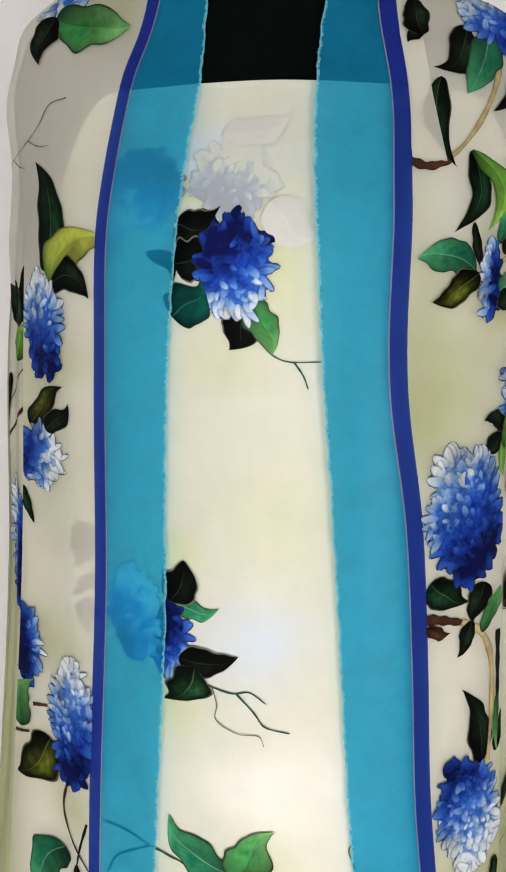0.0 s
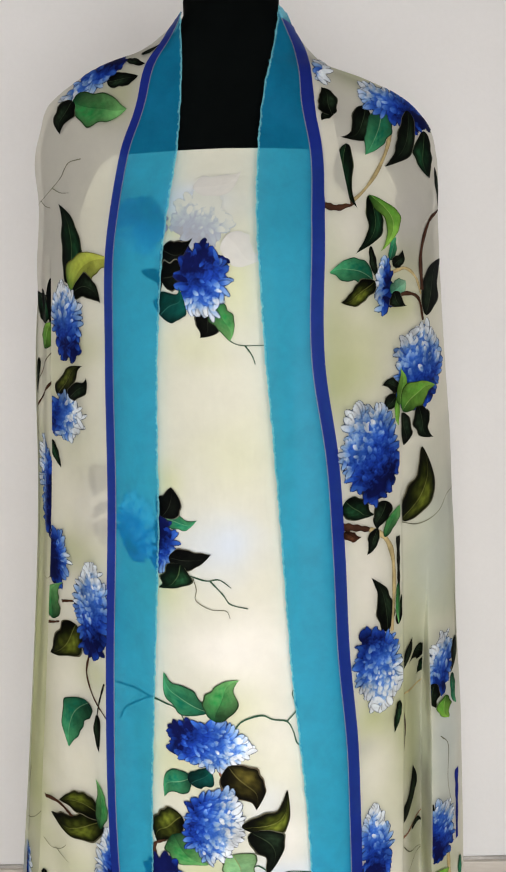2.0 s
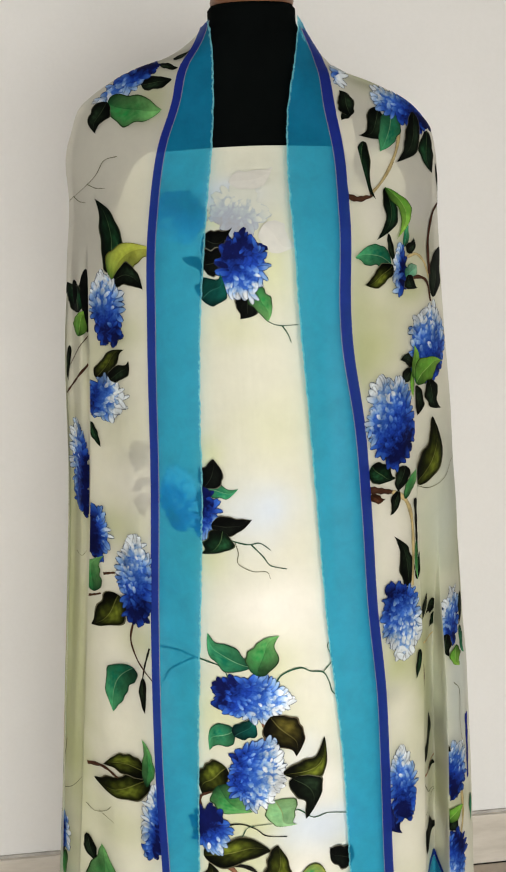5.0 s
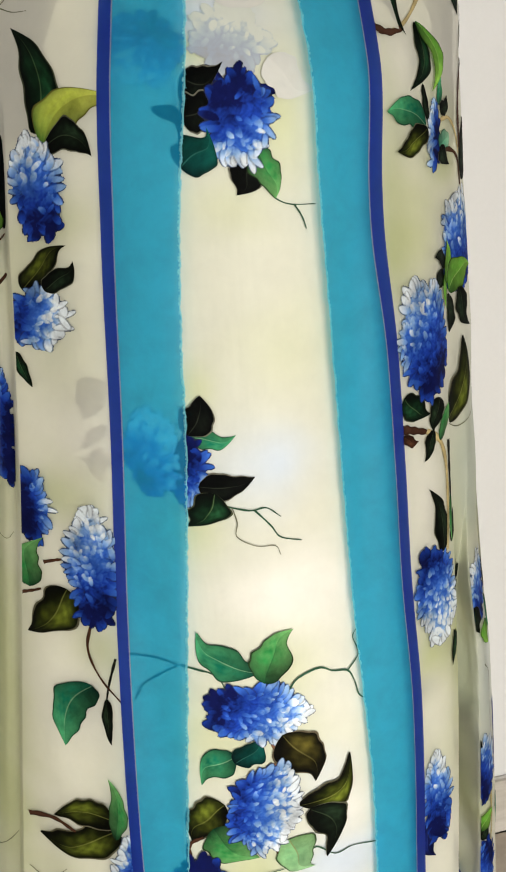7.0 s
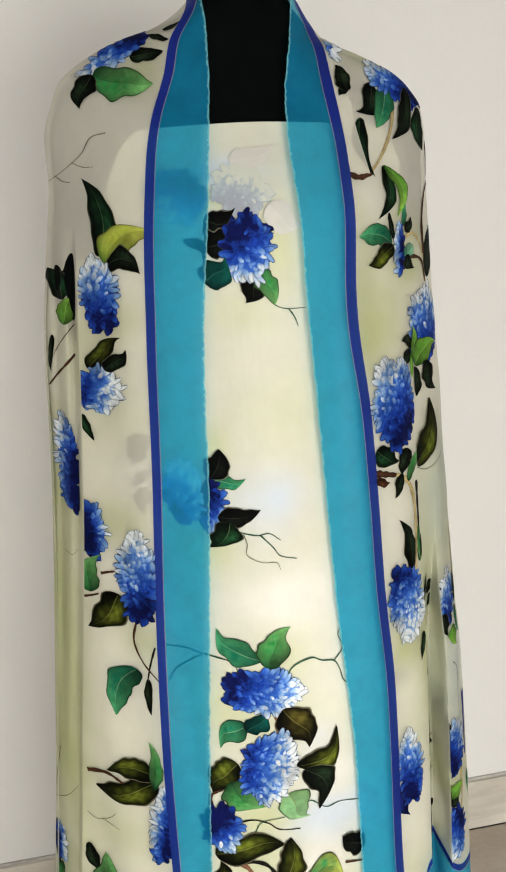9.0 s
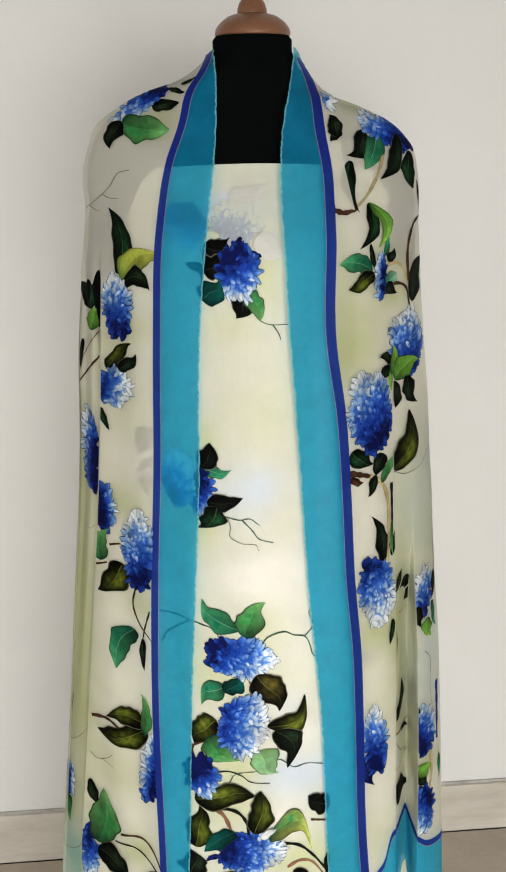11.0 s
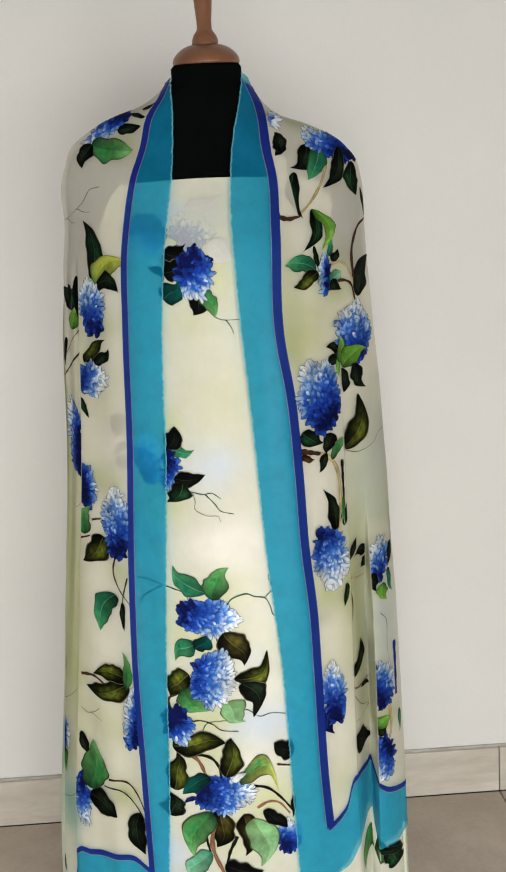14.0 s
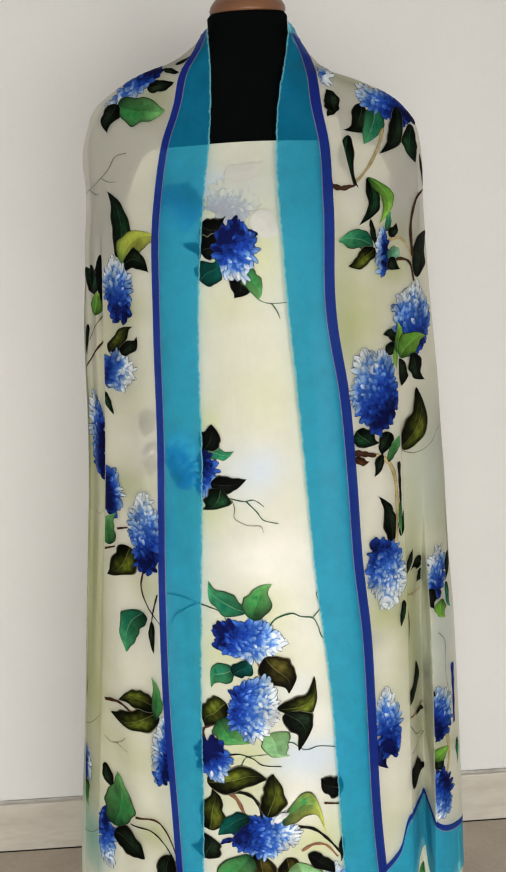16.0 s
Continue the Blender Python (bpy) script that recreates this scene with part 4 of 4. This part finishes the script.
stem("R", 0.00683, "straw", (0.1427, 0.9906), (0.1606, 0.9783), (0.1704, 0.9551), (0.1726, 0.9174), (0.1692, 0.8648))
stem("R", 0.00523, "dark", (0.1783, 0.9744), (0.1787, 0.9389), (0.1791, 0.9040))
stem("G", 0.00267, "straw", (0.1807, 0.7814), (0.2136, 0.7638), (0.2366, 0.7740))
stem("G", 0.00232, "brown", (0.1823, 0.7716), (0.1880, 0.7299), (0.1794, 0.6798), (0.1753, 0.6241))
stem("T", 0.00111, "line", (0.2374, 0.7049), (0.2498, 0.6851), (0.2490, 0.6419), (0.2540, 0.6093))
stem("G", 0.00317, "tan", (0.1776, 0.5978), (0.2059, 0.5762), (0.2242, 0.5799))
stem("G", 0.00110, "line", (0.1847, 0.5796), (0.2043, 0.5392), (0.2227, 0.5249))
stem("G", 0.00115, "line", (0.2227, 0.5249), (0.2035, 0.5217), (0.1818, 0.5345))
stem("T", 0.00570, "straw", (0.2498, 0.5370), (0.2523, 0.4997), (0.2451, 0.4675))
stem("T", 0.00668, "navy", (0.2648, 0.6418), (0.2655, 0.6016), (0.2657, 0.5452))
leaf("L", -0.1329, 1.4850, -0.0969, 1.4841, 0.0160, "dark", 0)
leaf("L", -0.1107, 1.5069, -0.0897, 1.4977, 0.0080, "dark", 0)
leaf("L", -0.0938, 1.5112, -0.0734, 1.5192, 0.0062, "dark", 0)
leaf("L", -0.1753, 1.4694, -0.1120, 1.4492, 0.0398, "green", -0.05)
leaf("L", -0.1753, 1.4711, -0.1967, 1.4394, 0.0235, "dark", 0)
leaf("L", -0.1872, 1.2713, -0.1915, 1.3613, 0.0290, "darkgreen", -0.12)
leaf("L", -0.1821, 1.2627, -0.1340, 1.3040, 0.0361, "lime", 0.12)
leaf("L", -0.1824, 1.2585, -0.1447, 1.2503, 0.0289, "dark", 0.35)
leaf("K", -0.2336, 1.2271, -0.2399, 1.2689, 0.0259, "darkgreen", 0)
leaf("K", -0.2362, 1.1972, -0.2241, 1.2319, 0.0212, "limegreen", 0)
leaf("L", -0.2121, 1.1454, -0.1773, 1.1844, 0.0234, "olive", 0)
leaf("L", -0.1937, 1.1439, -0.1653, 1.1624, 0.0194, "dark", 0)
leaf("L", -0.2244, 1.0917, -0.2152, 1.0587, 0.0104, "darkgreen", 0)
leaf("K", -0.2515, 1.1856, -0.2601, 1.1396, 0.0069, "dark", 0)
leaf("L", -0.2363, 0.8726, -0.2357, 0.9213, 0.0291, "green", 0)
leaf("L", -0.2022, 0.8731, -0.2338, 0.8218, 0.0419, "olive", 0)
leaf("L", -0.1890, 0.7820, -0.2260, 0.7230, 0.0350, "teal", -0.12)
leaf("L", -0.1778, 0.7718, -0.1805, 0.7250, 0.0095, "dark", 0)
leaf("L", -0.1811, 0.6449, -0.2377, 0.6537, 0.0345, "olive", 0)
leaf("L", -0.1828, 0.6245, -0.1757, 0.6884, 0.0154, "green", 0)
leaf("L", -0.1791, 0.6350, -0.2437, 0.5981, 0.0422, "olive", 0)
leaf("L", -0.2717, 0.5323, -0.2629, 0.4893, 0.0162, "dark", 0)
leaf("L", -0.2646, 0.4330, -0.2380, 0.5205, 0.0447, "green", 0)
leaf("L", -0.2654, 0.4227, -0.2137, 0.4073, 0.0468, "dark", 0)
leaf("L", -0.1773, 0.4094, -0.1755, 0.3340, 0.0316, "dark", -0.15)
leaf("K", -0.3144, 0.5264, -0.3185, 0.4548, 0.0085, "dark", 0)
leaf("K", -0.3131, 0.4697, -0.3198, 0.4243, 0.0095, "green", 0)
leaf("K", -0.3439, 0.2903, -0.3353, 0.2275, 0.0076, "dark", 0)
leaf("D", -0.0401, 1.3636, 0.0115, 1.3670, 0.0243, "ghost", 0)
leaf("D", -0.0060, 1.3120, 0.0240, 1.2800, 0.0300, "ghost", 0)
leaf("D", -0.0980, 1.3000, -0.0740, 1.2840, 0.0110, "ghost", 0.3)
leaf("D", -0.1240, 1.3100, -0.1390, 1.2760, 0.0240, "ghost", 0)
leaf("D", -0.0739, 1.3005, -0.0468, 1.2915, 0.0345, "black", 0)
leaf("D", -0.0757, 1.2715, -0.0461, 1.2774, 0.0346, "black", 0)
leaf("D", -0.0785, 1.2337, -0.0508, 1.2542, 0.0349, "tealdark", 0)
leaf("D", -0.0279, 1.2871, -0.0008, 1.2895, 0.0137, "navy", 0)
leaf("D", -0.0455, 1.2867, -0.0505, 1.3107, 0.0120, "navy", 0)
leaf("D", -0.0229, 1.2385, -0.0329, 1.2082, 0.0292, "black", 0)
leaf("D", -0.0194, 1.2446, -0.0019, 1.2071, 0.0240, "green", 0)
leaf("D", -0.0874, 1.0144, -0.0684, 1.0441, 0.0307, "black", 0)
leaf("D", -0.0875, 1.0127, -0.0490, 1.0061, 0.0190, "teal", 0)
leaf("D", -0.0820, 0.9684, -0.0349, 0.9643, 0.0272, "black", 0)
leaf("D", -0.0687, 0.9618, -0.0795, 0.9280, 0.0344, "darkgreen", 0)
leaf("D", -0.0428, 0.7914, -0.0984, 0.8266, 0.0312, "teal", 0.12)
leaf("D", -0.0375, 0.7807, -0.0141, 0.8327, 0.0349, "green", 0.05)
leaf("D", -0.0669, 0.7078, -0.1049, 0.6910, 0.0335, "teal", 0)
leaf("D", -0.0683, 0.7003, -0.0393, 0.7214, 0.0243, "tealdark", 0)
leaf("D", -0.0236, 0.7264, 0.0151, 0.6761, 0.0425, "brownolive", 0)
leaf("D", -0.0099, 0.6476, 0.0501, 0.6805, 0.0318, "olive", -0.2)
leaf("D", 0.0002, 0.6410, 0.0337, 0.5917, 0.0356, "dark", 0.12)
leaf("D", -0.0799, 0.6569, -0.1193, 0.6273, 0.0433, "olive", 0)
leaf("D", -0.0922, 0.6316, -0.0632, 0.5876, 0.0416, "green", 0)
leaf("D", -0.0214, 0.6122, -0.0079, 0.5699, 0.0433, "pale", 0)
leaf("D", -0.1154, 0.5300, -0.0304, 0.5451, 0.0425, "olive", 0)
leaf("D", -0.0324, 0.4787, -0.0110, 0.5446, 0.0366, "olive", 0)
leaf("D", -0.1172, 0.4520, -0.0999, 0.5177, 0.0391, "olive", 0)
leaf("D", -0.0592, 0.4800, -0.1081, 0.4512, 0.0270, "tealdark", 0)
leaf("D", -0.1261, 0.4042, -0.1140, 0.4444, 0.0394, "dark", 0)
leaf("D", -0.0115, 0.4692, 0.0530, 0.4610, 0.0424, "tealime", 0.42)
leaf("D", 0.0790, 0.5116, 0.0439, 0.5203, 0.0329, "black", 0)
leaf("D", -0.0833, 0.4407, -0.1038, 0.4324, 0.0078, "navy", 0)
leaf("D", -0.0238, 0.4723, 0.0000, 0.4838, 0.0116, "white", 0)
leaf("D", 0.0235, 0.4122, 0.0642, 0.3797, 0.0234, "black", 0)
leaf("D", 0.0749, 0.4342, 0.0722, 0.3922, 0.0078, "dark", 0)
leaf("D", -0.0594, 0.4157, -0.1081, 0.3412, 0.0468, "green", 0)
leaf("D", -0.0447, 0.4204, -0.0451, 0.3511, 0.0447, "brownolive", 0)
leaf("D", -0.0074, 0.4104, 0.0071, 0.3367, 0.0409, "brownolive", 0)
leaf("D", 0.0066, 0.4003, 0.0375, 0.3182, 0.0469, "pale", 0)
leaf("D", -0.0639, 0.3419, -0.1130, 0.2949, 0.0355, "tealpale", 0)
leaf("D", -0.0432, 0.3202, 0.0141, 0.2920, 0.0335, "black", 0)
leaf("D", -0.0944, 0.2655, -0.1361, 0.2062, 0.0400, "green", 0)
leaf("D", -0.0021, 0.2654, 0.0422, 0.2168, 0.0398, "olive", 0)
leaf("D", -0.1625, 1.0676, -0.1648, 1.0284, 0.0277, "dark", 0)
leaf("D", -0.1541, 1.0237, -0.1772, 1.0025, 0.0120, "dark", 0)
leaf("D", -0.1593, 1.0043, -0.1673, 0.9732, 0.0186, "dark", 0)
leaf("D", -0.0967, 1.2809, -0.0750, 1.2588, 0.0122, "dark", 0.2)
leaf("D", 0.2369, 0.2704, 0.1909, 0.2504, 0.0530, "green", 0)
leaf("D", 0.2367, 0.2640, 0.2706, 0.2136, 0.0382, "darkgreen", 0)
leaf("D", 0.2228, 0.2679, 0.2790, 0.2347, 0.0150, "dark", 0)
leaf("P", 0.1080, 1.4380, 0.1000, 1.4690, 0.0231, "dark", 0)
leaf("P", 0.1114, 1.4456, 0.0950, 1.4340, 0.0107, "dark", 0)
leaf("S", 0.1466, 1.4522, 0.1228, 1.4126, 0.0270, "dark", 0.15)
leaf("S", 0.1226, 1.4094, 0.1276, 1.3396, 0.0213, "darkgreen", -0.1)
leaf("S", 0.1658, 1.4496, 0.1512, 1.3959, 0.0290, "teal", 0)
leaf("S", 0.1971, 1.4515, 0.1739, 1.3843, 0.0239, "dark", 0.1)
leaf("S", 0.2171, 1.4312, 0.2164, 1.3803, 0.0242, "darkgreen", 0)
leaf("S", 0.1473, 1.3549, 0.1347, 1.2908, 0.0196, "darkgreen", 0.15)
leaf("S", 0.1464, 1.3549, 0.1619, 1.2956, 0.0196, "limegreen", 0.3)
leaf("S", 0.1477, 1.2648, 0.1010, 1.2785, 0.0270, "teal", -0.1)
leaf("S", 0.1503, 1.2631, 0.1151, 1.2367, 0.0196, "olive", 0)
leaf("S", 0.1458, 1.3004, 0.1520, 1.2614, 0.0080, "dark", 0)
leaf("S", 0.1689, 1.2858, 0.1761, 1.3115, 0.0099, "teal", 0)
leaf("S", 0.1724, 1.2793, 0.1886, 1.2927, 0.0136, "dark", 0)
leaf("S", 0.1694, 1.2513, 0.1903, 1.2610, 0.0172, "tealpale", 0)
leaf("S", 0.1733, 1.2520, 0.1824, 1.2327, 0.0164, "dark", 0)
leaf("S", 0.2180, 1.2246, 0.2377, 1.2965, 0.0284, "dark", 0)
leaf("S", 0.2326, 1.3944, 0.2441, 1.3420, 0.0066, "dark", 0)
leaf("S", 0.1811, 1.1256, 0.1878, 1.1662, 0.0139, "limegreen", 0)
leaf("S", 0.1848, 1.1183, 0.2277, 1.1486, 0.0317, "limegreen", 0.1)
leaf("S", 0.1819, 1.1453, 0.1596, 1.1534, 0.0139, "dark", 0)
leaf("S", 0.1786, 1.1379, 0.1611, 1.1203, 0.0185, "dark", 0)
leaf("S", 0.1785, 1.1362, 0.1781, 1.1019, 0.0074, "limegreen", 0)
leaf("T", 0.1857, 1.1164, 0.1903, 1.0783, 0.0206, "dark", 0)
leaf("T", 0.2061, 1.1229, 0.2187, 1.0789, 0.0227, "dark", 0)
leaf("T", 0.1811, 0.9896, 0.2282, 1.0629, 0.0415, "olive", -0.15)
leaf("R", 0.1147, 1.0263, 0.1404, 0.9987, 0.0308, "darkgreen", 0)
leaf("R", 0.1634, 1.0195, 0.1490, 0.9889, 0.0241, "dark", 0)
leaf("R", 0.1518, 0.9902, 0.1405, 0.9605, 0.0139, "dark", 0)
leaf("R", 0.1606, 0.9783, 0.1812, 1.0142, 0.0140, "green", 0)
leaf("R", 0.1112, 0.9910, 0.1306, 0.9792, 0.0109, "brown", 0)
leaf("R", 0.1643, 0.8661, 0.1559, 0.9354, 0.0226, "dark", 0)
leaf("R", 0.1775, 0.8695, 0.1866, 0.9114, 0.0105, "dark", 0)
leaf("R", 0.1778, 0.9195, 0.1775, 0.8686, 0.0057, "green", 0)
leaf("G", 0.1840, 0.8094, 0.2027, 0.8368, 0.0144, "dark", 0)
leaf("R", 0.1784, 0.7767, 0.1747, 0.7395, 0.0096, "darkgreen", 0)
leaf("G", 0.2223, 0.8051, 0.1996, 0.8165, 0.0199, "dark", 0)
leaf("G", 0.2250, 0.7978, 0.2138, 0.7767, 0.0179, "darkgreen", 0)
leaf("T", 0.2297, 0.7728, 0.2230, 0.7450, 0.0219, "dark", 0)
leaf("T", 0.2467, 0.7514, 0.2398, 0.7244, 0.0222, "limegreen", 0)
leaf("T", 0.2686, 0.8105, 0.2603, 0.7703, 0.0103, "dark", 0)
leaf("T", 0.2588, 0.7692, 0.2631, 0.7281, 0.0092, "teal", 0)
leaf("R", 0.1355, 0.5767, 0.1367, 0.5267, 0.0193, "navy", 0)
leaf("G", 0.1760, 0.6141, 0.2131, 0.6502, 0.0254, "dark", -0.15)
leaf("G", 0.1768, 0.6060, 0.1639, 0.5095, 0.0146, "darkgreen", -0.1)
leaf("G", 0.2029, 0.5754, 0.2219, 0.5648, 0.0081, "dark", 0)
leaf("T", 0.2233, 0.6214, 0.2220, 0.5799, 0.0111, "dark", 0)
leaf("T", 0.2226, 0.5074, 0.2481, 0.5229, 0.0269, "limegreen", 0)
leaf("T", 0.2241, 0.4942, 0.2428, 0.5078, 0.0265, "dark", 0)
leaf("G", 0.1829, 0.5059, 0.2198, 0.4587, 0.0268, "black", 0)
leaf("T", 0.2715, 0.5162, 0.2726, 0.4717, 0.0073, "teal", 0)
bloom("L", -0.1487, 1.4912, 0.0432, 0.0116, 28, 200, 0.35)
bloom("L", -0.1919, 1.2292, 0.0203, 0.0456, 0, 95, 0.42)
bloom("L", -0.2011, 1.1205, 0.0267, 0.0267, 0, 350, 0.6)
bloom("K", -0.2488, 1.0246, 0.0128, 0.0660, 0, 140, 0.3)
bloom("L", -0.2281, 0.9502, 0.0178, 0.0356, 0, 20, 0.05)
bloom("L", -0.1787, 0.8965, 0.0225, 0.0589, 0, 95, 0.45)
bloom("L", -0.1775, 0.5736, 0.0134, 0.0555, -8, 150, 0.4)
bloom("L", -0.2787, 0.4098, 0.0123, 0.0492, 0, 270, 0.4)
bloom("K", -0.3121, 0.4969, 0.0068, 0.0254, 0, 0, 0.4)
bloom("D", -0.0320, 1.2670, 0.0262, 0.0400, 0, 285, 0.27)
bloom("D", -0.0880, 0.9811, 0.0160, 0.0319, 0, 300, 0.12)
bloom("D", -0.0444, 0.7503, 0.0496, 0.0316, -6, 345, 0.42)
bloom("D", -0.0427, 0.6492, 0.0390, 0.0494, -12, 355, 0.55)
bloom("D", -0.1036, 0.5687, 0.0231, 0.0337, 0, 300, 0.08)
bloom("D", -0.0359, 0.4477, 0.0502, 0.0385, 0, 350, 0.42)
bloom("D", 0.0633, 0.3594, 0.0201, 0.0292, 0, 60, 0.3)
bloom("D", -0.0498, 0.2363, 0.0462, 0.0333, 0, 30, 0.4)
bloom("D", -0.1179, 1.0002, 0.0203, 0.0423, 0, 60, 0.6, 0.30)
bloom("D", -0.0330, 1.3300, 0.0310, 0.0270, 0, 60, 0.72, 0.88)
bloom("D", -0.1010, 1.3280, 0.0330, 0.0290, 0, 230, 0.45, 0.60)
bloom("P", 0.0990, 1.4896, 0.0058, 0.0132, 0, 0, 0.9)
bloom("S", 0.1823, 1.4537, 0.0474, 0.0186, -22, 170, 0.3)
bloom("S", 0.1612, 1.2588, 0.0083, 0.0283, 0, 170, 0.35)
bloom("S", 0.2079, 1.1663, 0.0332, 0.0559, -6, 100, 0.42)
bloom("R", 0.1454, 1.0771, 0.0347, 0.0640, 4, 112, 0.38)
bloom("R", 0.1531, 0.8238, 0.0314, 0.0523, 6, 285, 0.58)
bloom("T", 0.2403, 0.7907, 0.0186, 0.0390, -8, 110, 0.5)
bloom("R", 0.1484, 0.5969, 0.0188, 0.0556, 6, 80, 0.35)
bloom("T", 0.2381, 0.5768, 0.0206, 0.0431, 0, 60, 0.3)
bloom("T", 0.2342, 0.4444, 0.0257, 0.0418, 0, 225, 0.4)


def shoulder_pleat():
    """A narrow tuck of plain cloth laid over the painting on the shoulder."""
    n, m = 24, 8
    v, u = np.meshgrid(np.linspace(0, 1, n), np.linspace(0, 1, m), indexing="ij")
    (xa, za), (xb, zb), (xc, zc), (xd, zd) = (0.0870, 1.4960), (0.0990, 1.4960), (0.1245, 1.3440), (0.0967, 1.3461)
    x = (xa * (1 - u) + xb * u) * (1 - v) + (xd * (1 - u) + xc * u) * v
    z = (za * (1 - u) + zb * u) * (1 - v) + (zd * (1 - u) + zc * u) * v
    x, y = lay("S", x, z, 0.0034 - 0.0012 * u)
    part("shoulder_tuck", np.stack((x, y, z), -1).reshape(-1, 3), grid_faces(n, m, True), SHEER, panels["right"], "", np.ones((n * m, 3)) * np.array(CREAM))


shoulder_pleat()

# ---- tiles of the floor and of the skirting ----
SIZE, GAP = 0.8, 0.003
bm = bmesh.new()
block(bm, -SIZE / 2 + GAP / 2, -SIZE / 2 + GAP / 2, -0.010, SIZE / 2 - GAP / 2, SIZE / 2 - GAP / 2, 0.0, 0.0012)
tile_mesh = bpy.data.meshes.new("floor_tile")
bm.to_mesh(tile_mesh)
bm.free()
tile_mesh.materials.append(FLOOR)
for i in range(-5, 4):
    for j in range(8):
        x, y = JOINT + (i + 0.5) * SIZE, WALL_Y - 0.012 - (j + 0.5) * SIZE
        if ROOM_L - 0.2 < x < ROOM_R + 0.2 and y > ROOM_F - 0.2:
            ob = new("tile", tile_mesh)
            ob.location, ob.parent = (x, y, 0.0), subfloor
bm = bmesh.new()
block(bm, -SIZE / 2 + 0.0012, -0.012, 0.0012, SIZE / 2 - 0.001, -0.001, SKIRT, 0.0018)
skirt_mesh = bpy.data.meshes.new("skirting_tile")
bm.to_mesh(skirt_mesh)
bm.free()
skirt_mesh.materials.append(TILE)
# thin mottled grey strip, darker than the tiles, along their top edge
bead = bmesh.new()
block(bead, ROOM_L, WALL_Y - 0.0045, SKIRT - 0.001, ROOM_R, WALL_Y - 0.0002, SKIRT + 0.006, 0.0015)
bm_part("top_bead", bead, mottled("grey_mottle", (0.34, 0.32, 0.30), (0.60, 0.58, 0.55), 25, 0.9, 0.6), backer, "mottled grey bead along the top")
for i in range(-5, 4):
    x = JOINT + (i + 0.5) * SIZE
    if ROOM_L - 0.2 < x < ROOM_R + 0.2:
        ob = new("tile", skirt_mesh)
        ob.location, ob.parent = (x, WALL_Y, 0.0), backer
